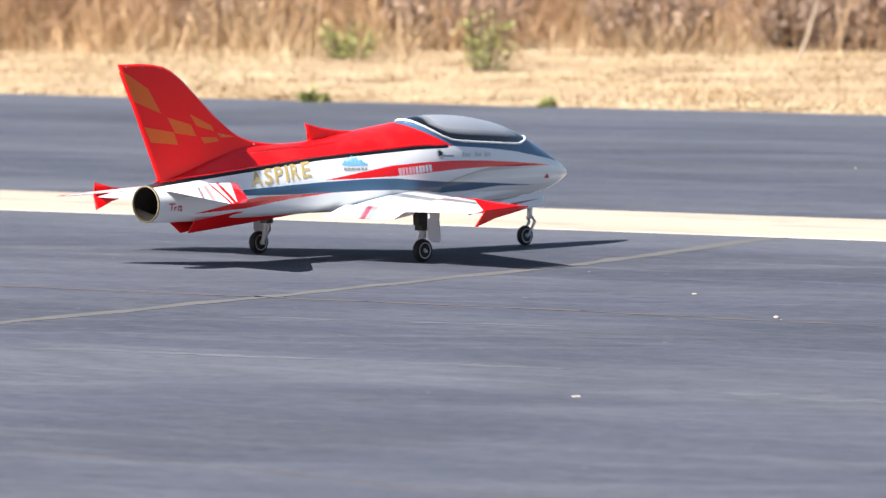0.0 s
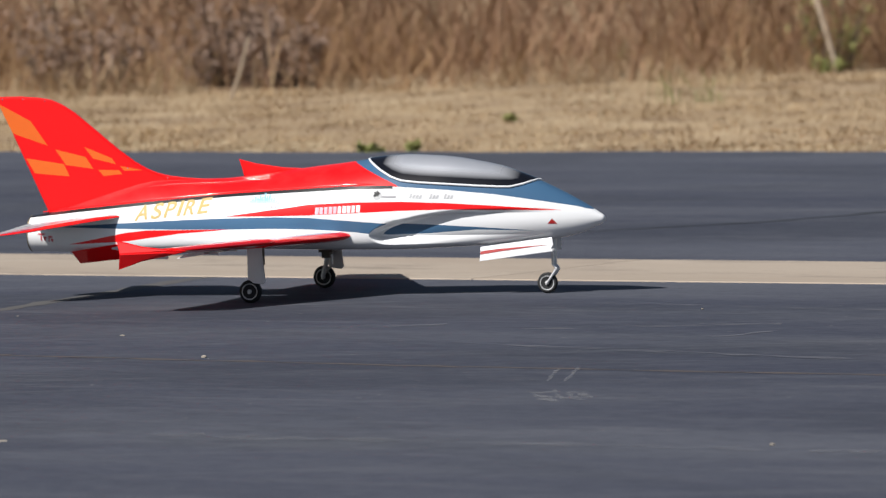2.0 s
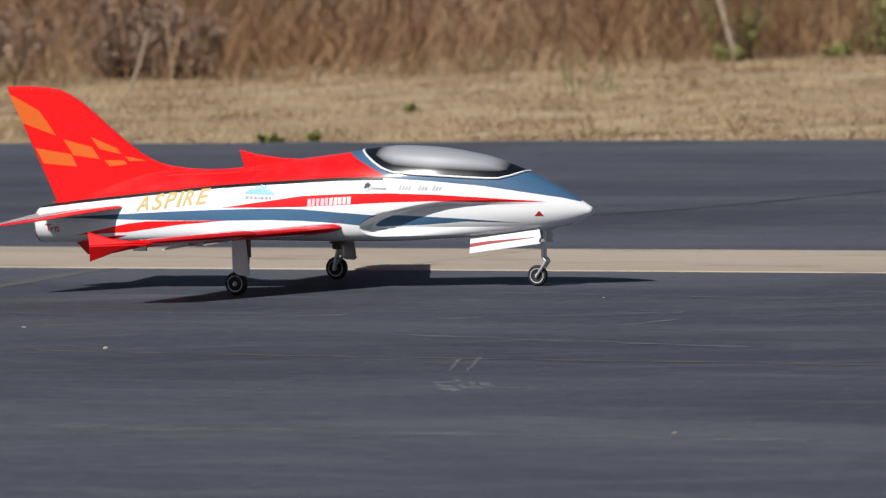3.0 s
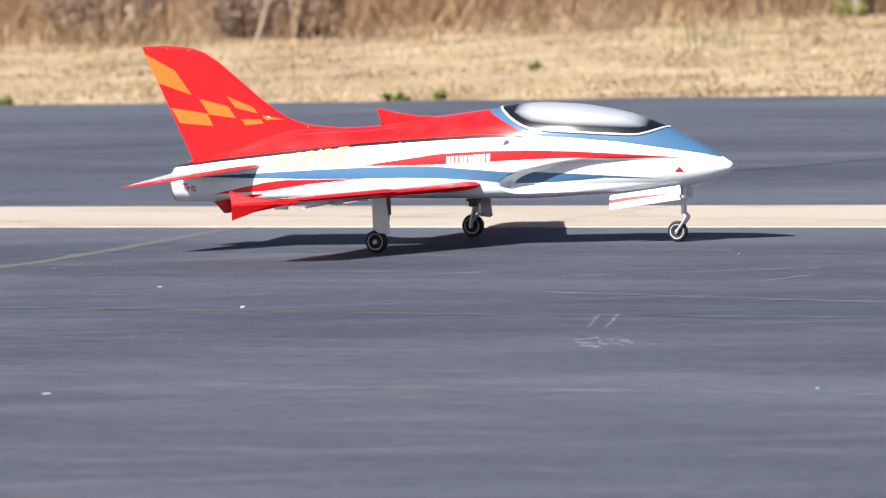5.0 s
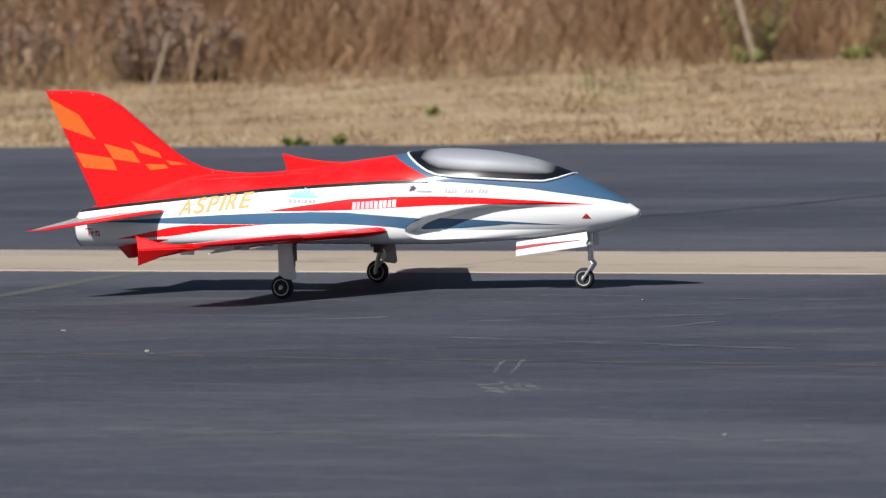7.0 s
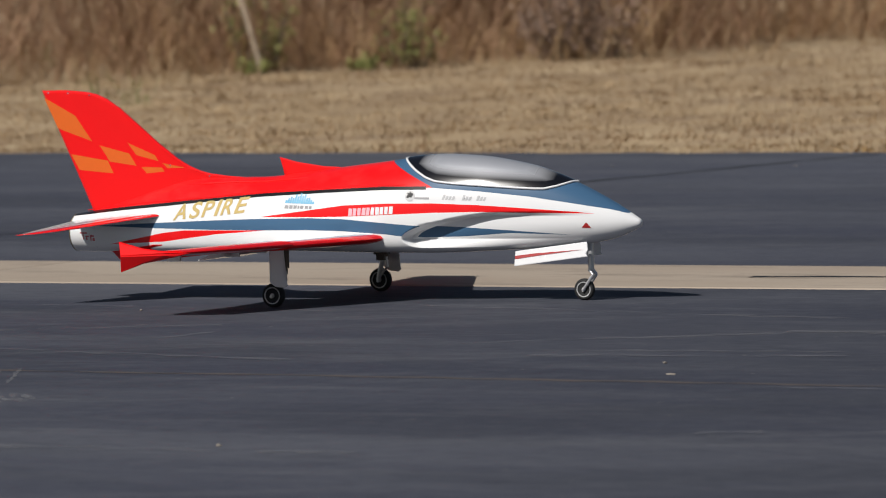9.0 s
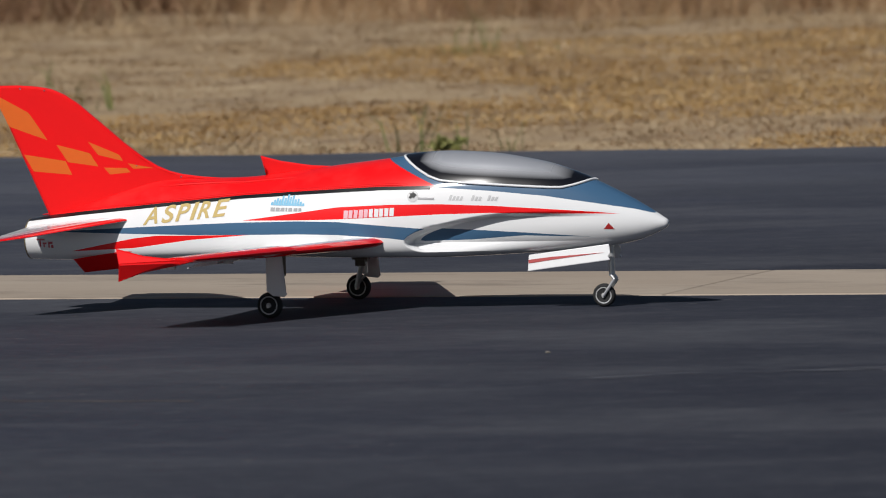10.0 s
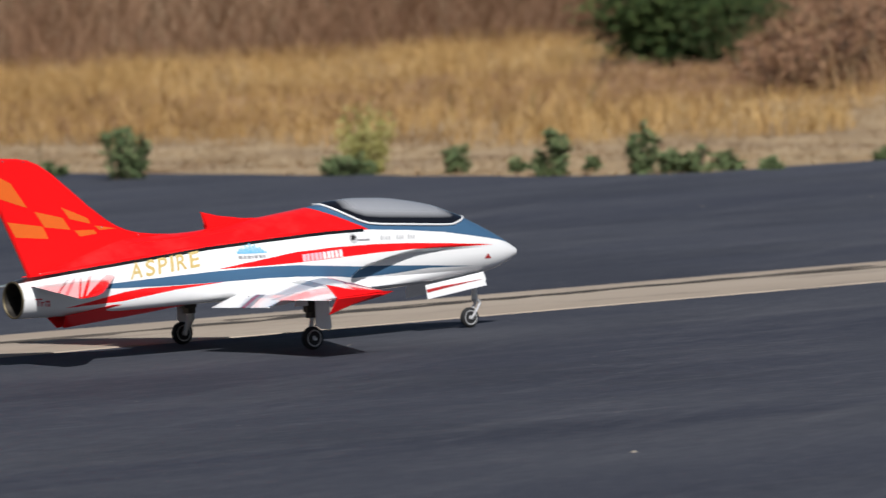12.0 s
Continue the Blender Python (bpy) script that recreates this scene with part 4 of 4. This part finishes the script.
def gold_word(jet):
    """The slanted gold word on the starboard side, one mesh a letter, laid on the skin."""
    x = 500.0
    for letter, wide in zip("ASPIRE", (34, 27, 27, 12, 29, 28)):
        text = bpy.data.curves.new("letter", "FONT")
        text.body, text.size, text.offset, text.resolution_u = letter, 1.0, 0.018, 4
        holder = new("letter", text)
        me = bpy.data.meshes.new_from_object(holder.evaluated_get(bpy.context.evaluated_depsgraph_get()))
        bpy.data.objects.remove(holder)
        bm = bmesh.new()
        bm.from_mesh(me)
        bpy.data.meshes.remove(me)
        bmesh.ops.triangulate(bm, faces=bm.faces)
        bmesh.ops.subdivide_edges(bm, edges=bm.edges, cuts=3)
        low, high = min(v.co.x for v in bm.verts), max(v.co.x for v in bm.verts)
        for v in bm.verts:
            u, h = (v.co.x - low) / (high - low), v.co.y / 0.70
            px = x + u * (wide - 4) + 8 * h
            fx, fz = pz(px, 446 - (x + u * wide - 500) * 0.125 - 32 * h)
            v.co = (fx, -(skin_y(fx, fz) + 0.0014), fz)
        part("letter", bm, gold_paint, jet, "slanted gold letter")
        x += wide + 3


def build_jet():
    jet = new("model_jet")
    tagged(jet, "red, white and blue radio-controlled model jet on its wheels", "model aircraft")
    # fuselage skin with the side intake step
    xs = sorted(set(list(np.linspace(-0.938, 1.145, 110)) + list(np.linspace(0.335, 0.46, 46)) + list(np.linspace(0.46, 0.98, 80))))
    half = sorted(set(np.round(list(np.linspace(-1.45, 1.45, 30)) + list(np.linspace(-1.15, 0.40, 120)), 4)))
    thetas = list(half) + [math.pi / 2] + [math.pi - a for a in reversed(half)] + [1.5 * math.pi]
    steps = len(thetas)
    bm = bmesh.new()
    loops = [[hull(x, a) for a in thetas] for x in xs]
    last = loops[-1]
    for x, k in ((1.151, 0.80), (1.155, 0.55), (1.157, 0.28)):
        loops.append([(x, k * y, 0.256 + k * (z - 0.256)) for _, y, z in last])
    rings(bm, loops, caps=False)
    bm.verts.ensure_lookup_table()
    bm.faces.new(bm.verts[-steps:])
    part("fuselage", bm, fuselage_paint, jet, "glossy white fuselage with red and blue stripes", smooth=True)
    bm = bmesh.new()
    rings(bm, [[(x, r * math.cos(2 * math.pi * i / 32), 0.227 + r * 0.97 * math.sin(2 * math.pi * i / 32)) for i in range(32)]
               for x, r in ((-0.938, 0.061), (-0.80, 0.050), (-0.70, 0.045))], caps=False)
    bm.faces.new(list(bm.verts)[-32:])
    part("exhaust_pipe", bm, dark_metal, jet, "sooty round exhaust pipe", smooth=True)
    bm = bmesh.new()
    rings(bm, [[(x, r * math.cos(2 * math.pi * i / 32), 0.227 + r * 0.97 * math.sin(2 * math.pi * i / 32)) for i in range(32)]
               for x, r in ((-0.936, 0.0665), (-0.941, 0.066), (-0.942, 0.061), (-0.936, 0.060))], caps=False)
    part("exhaust_ring", bm, brass_ring, jet, "heat-tinted metal ring")
    # canopy with its white rim
    def sill_angle(x):
        zs = lerp(x, SILL)
        return min(np.linspace(0.0, math.pi / 2, 1200), key=lambda a: abs(hull(x, a)[2] - zs))
    cx = np.linspace(0.318, 0.932, 110)
    loops, edge = [], []
    for x in cx:
        a0 = sill_angle(x)
        row = []
        for a in np.linspace(a0, math.pi - a0, 25):
            p = Vector(hull(x, a))
            row.append(p + Vector((0, p.y * 0.022, (p.z - 0.30) * 0.022)))
        loops.append(row)
        edge.append(row[0])
    bm = bmesh.new()
    rings(bm, loops, close=False, caps=False)
    part("canopy", bm, canopy_paint, jet, "glossy black canopy airbrushed with silver", smooth=True)
    rim = [Vector(p) for p in edge]
    rim = rim + [Vector((p.x, -p.y, p.z)) for p in reversed(rim)]
    curve = bpy.data.curves.new("canopy_rim", "CURVE")
    curve.dimensions, curve.bevel_depth, curve.bevel_resolution = "3D", 0.0042, 2
    sp = curve.splines.new("POLY")
    sp.points.add(len(rim) - 1)
    sp.use_cyclic_u = True
    for p, v in zip(sp.points, rim):
        p.co = (*v, 1)
    curve.materials.append(white_paint)
    o = new("canopy_rim", curve)
    o.parent = jet
    tagged(o, "thin white canopy rim")

    # rounded lower edge of the red spine cover, and the fillet under the fin
    for s in (-1, 1):
        for name, x0, x1, r, line in (("spine_edge", -0.90, 0.40, 0.0056, lambda x: lerp(x, TOP_LINE) + 0.009), ("fin_fillet", -0.52, -0.02, 0.007, lambda x: lerp(x, FILLET))):
            bm = bmesh.new()
            loops = []
            for x in np.linspace(x0, x1, 70):
                z = line(x)
                y = skin_y(x, z) - r * 0.55
                taper = r * min(1.0, 0.25 + 8 * min(x - x0, x1 - x))
                loops.append([(x, s * (y + taper * math.cos(q)), z + taper * math.sin(q)) for q in np.linspace(0, 2 * math.pi, 10, endpoint=False)])
            part(name, rings(bm, loops), red_paint, jet, "rounded glossy red edge", smooth=True)

    # tail fin with its orange chequers
    up = lambda a, b, o: (a, o, b)
    fin = [pz(px, py, 0) for px, py in ((174, 185), (230, 183), (272, 185), (298, 189), (322, 198), (352, 216), (400, 254), (445, 290), (485, 318), (511, 332), (535, 341), (560, 346.5), (600, 350.5), (650, 352.5), (670, 385), (420, 412), (289, 434))]
    fin_ob = part("tail_fin", plate(fin, 0.020, 0.007, up), red_paint, jet, "swept red tail fin")
    checks = (((180, 199), (252, 235), (290, 287), (211, 262)), ((240, 315), (325, 326), (338, 352), (259, 347)), ((307, 295), (375, 310), (392, 335), (330, 328)),
              ((372, 288), (435, 312), (443, 324), (392, 313)), ((403, 337), (450, 337), (457, 345), (415, 350)), ((452, 328), (505, 336), (463, 338)))
    for s in (-1, 1):
        for c in checks:
            pts = [pz(px, py, 0) for px, py in c]
            b2 = bmesh.new()
            b2.faces.new([b2.verts.new((x, s * 0.0104, z)) for x, z in pts])
            part("checker", b2, orange_paint, fin_ob, "orange painted checker")
    # bright domes added for the glints on the fin's curved tip and rivets
    for px, py in ((190, 190), (236, 189), (286, 192), (560, 352), (470, 332)):
        fx, fz = pz(px, py, 0)
        for s in (-1, 1):
            dome = lathe([(0.0034, 0.0), (0.0026, s * 0.0016), (0.0012, s * 0.0024)], "y", 10)
            bmesh.ops.translate(dome, verts=dome.verts, vec=(fx, s * 0.0095, fz))
            part("glint_dome", dome, chrome, fin_ob, "small bright dome added to catch a glint", smooth=True)
    blade = [pz(px, py, 0) for px, py in ((720, 309), (760, 318), (820, 325), (866, 326), (866, 350), (728, 356), (733, 340), (727, 332))]
    part("dorsal_fin", plate(blade, 0.014, 0.005, up), red_paint, jet, "small red dorsal fin")
    for s in (-1, 1):
        out = [(-0.775, 0.165), (-0.758, 0.120), (-0.45, 0.150), (-0.22, 0.176), (-0.3, 0.185), (-0.6, 0.19)]
        place = lambda a, b, o, s=s: (a, s * (0.074 - (0.17 - b) * 1.1) + o, b)
        part("ventral_fin", plate(out, 0.008, 0.004, place), red_paint, jet, "long red ventral fin")

    # wings, flaps, tip plates, tailplane
    for s in (-1, 1):
        bm = wing_loft([(s * 0.10, 0.303, -0.12, 0.11, 0.198), (s * 0.16, 0.277, -0.12, 0.11, 0.198), (s * 0.50, 0.126, -0.135, 0.125, 0.201), (s * 0.503, 0.124, -0.235, 0.10, 0.201), (s * 0.93, -0.065, -0.285, 0.105, 0.205)])
        wing = part("wing", bm, wing_paint, jet, "swept wing, white above and red below", smooth=True)
        wing.data.set_sharp_from_angle(angle=radians(40))
        bm = bmesh.new()
        loops = []
        for y in (0.155, 0.495):
            back = -0.245 if y < 0.3 else -0.235
            front = -0.118 if y < 0.3 else -0.133
            c = front - back
            ang = radians(13)
            prof = [(0, 0.012), (0.3, 0.011), (1, 0.001), (1, -0.001), (0.3, -0.008), (0, -0.010)]
            loops.append([(front - c * t * math.cos(ang) + d * -math.sin(ang), s * y, 0.184 - c * t * math.sin(ang) + d * math.cos(ang)) for t, d in prof])
        part("flap", rings(bm, loops), flap_paint, jet, "white lowered flap with a grey sweep")
        crease = lambda a: 0.204 + (a + 0.272) * 0.033
        place = lambda a, b, o, s=s: (a, s * (0.936 + 0.030 * max(0.0, 1 - abs(b - crease(a)) / 0.046) * min(1.0, (0.0 - a) / 0.10)) + o, b)
        bm = plate([(-0.292, 0.250), (-0.2, 0.229), (-0.1, 0.218), (-0.03, 0.212), (-0.11, 0.2095), (-0.19, 0.2068), (-0.272, 0.2042)], 0.008, 0.003, place)
        lower = plate([(-0.272, 0.2042), (-0.19, 0.2068), (-0.11, 0.2095), (-0.03, 0.212), (-0.08, 0.200), (-0.2, 0.178), (-0.287, 0.150)], 0.008, 0.003, place)
        spare = bpy.data.meshes.new("spare")
        lower.to_mesh(spare)
        lower.free()
        bm.from_mesh(spare)
        bpy.data.meshes.remove(spare)
        part("wing_tip_plate", bm, red_paint, wing, "red arrow-shaped wing tip plate with a ridge")
        bm = wing_loft([(s * 0.055, -0.565, -0.90, 0.065, 0.280), (s * 0.09, -0.585, -0.905, 0.065, 0.278), (s * 0.38, -0.82, -0.94, 0.09, 0.248), (s * 0.425, -0.875, -0.945, 0.10, 0.243), (s * 0.437, -0.915, -0.95, 0.10, 0.242)], 0.045)
        part("tailplane", bm, stab_paint, jet, "swept white tailplane with red edges", smooth=True).data.set_sharp_from_angle(angle=radians(40))
        for y in (0.25, 0.45, 0.68):
            bm = bmesh.new()
            back = -0.15 - 0.1 * (y > 0.5)
            box(bm, back, back + 0.05, s * y - 0.004, s * y + 0.004, 0.170, 0.192)
            part("hinge_bracket", bm, metal, wing)

    # landing gear
    spinning = []
    for s in (-1, 1):
        leg = new("main_gear")
        leg.parent = jet
        leg.location = (0.0, s * 0.411, 0.0)
        bm = bmesh.new()
        rod(bm, (0.018, -s * 0.028, 0.20), (0.018, -s * 0.028, 0.105), 0.011, 0.011, 10)
        rod(bm, (0.018, -s * 0.028, 0.105), (0.0, -s * 0.026, 0.040), 0.008, 0.008, 10)
        rod(bm, (0.0, -s * 0.032, 0.037), (0.0, s * 0.016, 0.037), 0.005, 0.005, 8)
        part("leg", bm, metal, leg, "metal oleo strut")
        # blocks on the strut, their dark colour standing in for shade under the wing
        bm = bmesh.new()
        box(bm, -0.008, 0.042, -s * 0.028 - 0.014, -s * 0.028 + 0.014, 0.128, 0.19)
        box(bm, 0.004, 0.034, -s * 0.028 - 0.018, -s * 0.028 + 0.018, 0.108, 0.128)
        part("shaded_retract_block", bm, dark_metal, leg, "retract block coloured dark for the shade on it")
        bm = bmesh.new()
        rod(bm, (0.034, -s * 0.028, 0.12), (0.036, -s * 0.028, 0.085), 0.005, 0.005, 8)
        rod(bm, (0.036, -s * 0.028, 0.085), (0.006, -s * 0.028, 0.050), 0.004, 0.004, 8)
        part("torque_link", bm, metal, leg)
        door = [(-0.010, 0.195), (0.044, 0.195), (0.044, 0.110), (0.056, 0.075), (0.046, 0.066), (0.010, 0.070), (-0.010, 0.085)]
        place = lambda a, b, o, s=s: (a + 0.01, s * 0.012 * (b < 0.3) + s * 0.008 + o, b)
        part("gear_door", plate(door, 0.004, 0.002, place), white_paint, leg, "white gear door")
        spinning.append((build_wheel("main_wheel", 0.040, 0.030, leg, (0, -s * 0.006, 0.040)), 0.040))
    leg = new("nose_gear")
    leg.parent = jet
    leg.location = (0.944, 0, 0)
    bm = bmesh.new()
    rod(bm, (0.026, 0, 0.19), (0.026, 0, 0.098), 0.010, 0.010, 10)
    for s in (-1, 1):
        rod(bm, (0.026, s * 0.012, 0.10), (0.038, s * 0.014, 0.085), 0.005, 0.005, 8)
        rod(bm, (0.038, s * 0.014, 0.085), (0.0, s * 0.015, 0.033), 0.0055, 0.004, 8)
    rod(bm, (0.026, -0.014, 0.10), (0.026, 0.014, 0.10), 0.006, 0.006, 8)
    rod(bm, (0, -0.017, 0.033), (0, 0.017, 0.033), 0.004, 0.004, 8)
    part("strut", bm, metal, leg, "metal trailing-link nose strut")
    spinning.append((build_wheel("nose_wheel", 0.036, 0.022, leg, (0, 0, 0.036)), 0.036))
    for s in (-1, 1):
        out = [(0.722, 0.165), (0.722, 0.116), (0.984, 0.148), (0.978, 0.158), (0.984, 0.170), (0.978, 0.196)]
        place = lambda a, b, o, s=s: (a, s * (0.052 + (0.18 - b) * 0.25) + o, b)
        ob = part("nose_gear_door", plate(out, 0.004, 0.002, place), white_paint, jet, "white nose gear door")
        stripe = [(0.723, 0.150), (0.723, 0.139), (0.80, 0.150), (0.965, 0.1705), (0.88, 0.1645), (0.79, 0.158)]
        place = lambda a, b, o, s=s: (a, s * (0.0550 + (0.18 - b) * 0.25) + o, b)
        part("stripe", plate(stripe, 0.0012, 0.0004, place), dark_red_print, ob, "dark red stripe")

    # prints on the starboard side
    gold_word(jet)
    # the far town skyline of the sky-blue print, one low block beside the next on a base bar
    heights = (5, 9, 12, 10, 17, 13, 20, 15, 18, 11, 12, 7, 4)
    for k, h in enumerate(heights):
        a = 762 + k * 5.4
        side_patch("blue_bar", [pz(a, 403), pz(a + 5.4, 403), pz(a + 5.0, 402 - h), pz(a + 1.2, 402 - h)], sky_blue, jet, "sky blue print")
    for a, w in ((763, 9), (774, 8), (784, 8), (794, 4), (800, 8), (811, 8), (821, 6)):
        side_patch("grey_bar", [pz(a, 414 - (a - 763) * 0.02), pz(a + w, 414 - (a - 763) * 0.02), pz(a + w, 407), pz(a, 407)], grey_print, jet, "grey print")
    for k in range(10):
        a, w = 914 + k * 10.2, 7.6 if k % 3 else 8.6
        ya = 408 - k * 0.75
        mat = pink if k < 5 else white_paint
        side_patch("pale_bar", [pz(a, ya + 16), pz(a + w, ya + 16), pz(a + w + 0.6, ya + 1), pz(a + 0.6, ya + 1)], mat, jet, "pale print", 0.0016)
    ring = [pz(1050 + 11 * math.cos(a), 380 + 11 * math.sin(a)) for a in np.linspace(0, 2 * math.pi, 16, endpoint=False)]
    side_patch("round_badge", ring, mid_grey_print, jet, "small round grey badge")
    core = [pz(1050 + r * math.cos(a), 378 + r * math.sin(a)) for a, r in zip(np.linspace(0, 2 * math.pi, 12, endpoint=False), (8, 5, 7, 4, 8, 9, 5, 8, 4, 7, 5, 6))]
    side_patch("badge_mark", core, black, jet, "", 0.002)
    side_patch("grey_bar", [pz(1060, 386), pz(1092, 386), pz(1092, 382), pz(1060, 382)], grey_print, jet, "grey print")
    for a, w in ((1120, 30), (1163, 24), (1194, 24)):
        for b in np.arange(0, w - 4, 7.0):
            low = 2.5 if b else 0.0
            side_patch("grey_bar", [pz(a + b, 386), pz(a + b + 4.6, 386), pz(a + b + 7.6, 376 + low), pz(a + b + 3, 376 + low)], mid_grey_print, jet, "pale grey print")
    side_patch("warning_triangle", [pz(1412, 436), pz(1432, 436), pz(1422, 425)], dark_red_print, jet, "dark red warning triangle")
    for a, b, c, d in ((275, 478, 292, 481), (281, 481, 284, 493), (288, 485, 296, 488), (289, 488, 292, 494), (299, 483, 302, 495), (302, 483, 309, 487), (305, 489, 310, 495)):
        side_patch("red_bar", [pz(a, b), pz(c, b), pz(c, d), pz(a, d)], rosy_print, jet, "red print")
    side_patch("panel_seam", [pz(*p) for p in ((300, 440), (302, 440), (310, 508), (308, 508))], grey_print, jet, "thin dark panel seam", 0.0008)
    return jet, spinning


build_ground()
build_markings()
build_grass()
build_shrubs()
build_dry_bushes()
build_russet_bushes()
build_tree()
build_sticks()
build_stones()
jet, spinning = build_jet()


def motions():
    """The jet taxies round, waits, then runs off along the strip; its wheels roll with it."""
    walk(jet, [(t, pose(x, y, 0, 0, 0, h)) for t, x, y, h in TAXI])
    ts = [r[0] for r in TAXI]
    times = [k / FPS for k in range(0, 12 * FPS + 1)]
    px = np.interp(times, ts, [r[1] for r in TAXI])
    py = np.interp(times, ts, [r[2] for r in TAXI])
    way = np.concatenate([[0], np.cumsum(np.hypot(np.diff(px), np.diff(py)))])
    for wheel, radius in spinning:
        turn, rows = 0.0, []
        for k, t in enumerate(times):
            if k:
                turn += min(80.0, math.degrees((way[k] - way[k - 1]) / radius))
            rows.append((t, Matrix.Translation(wheel.location) @ pose(0, 0, 0, 0, turn, 0)))
        walk(wheel, rows)


motions()
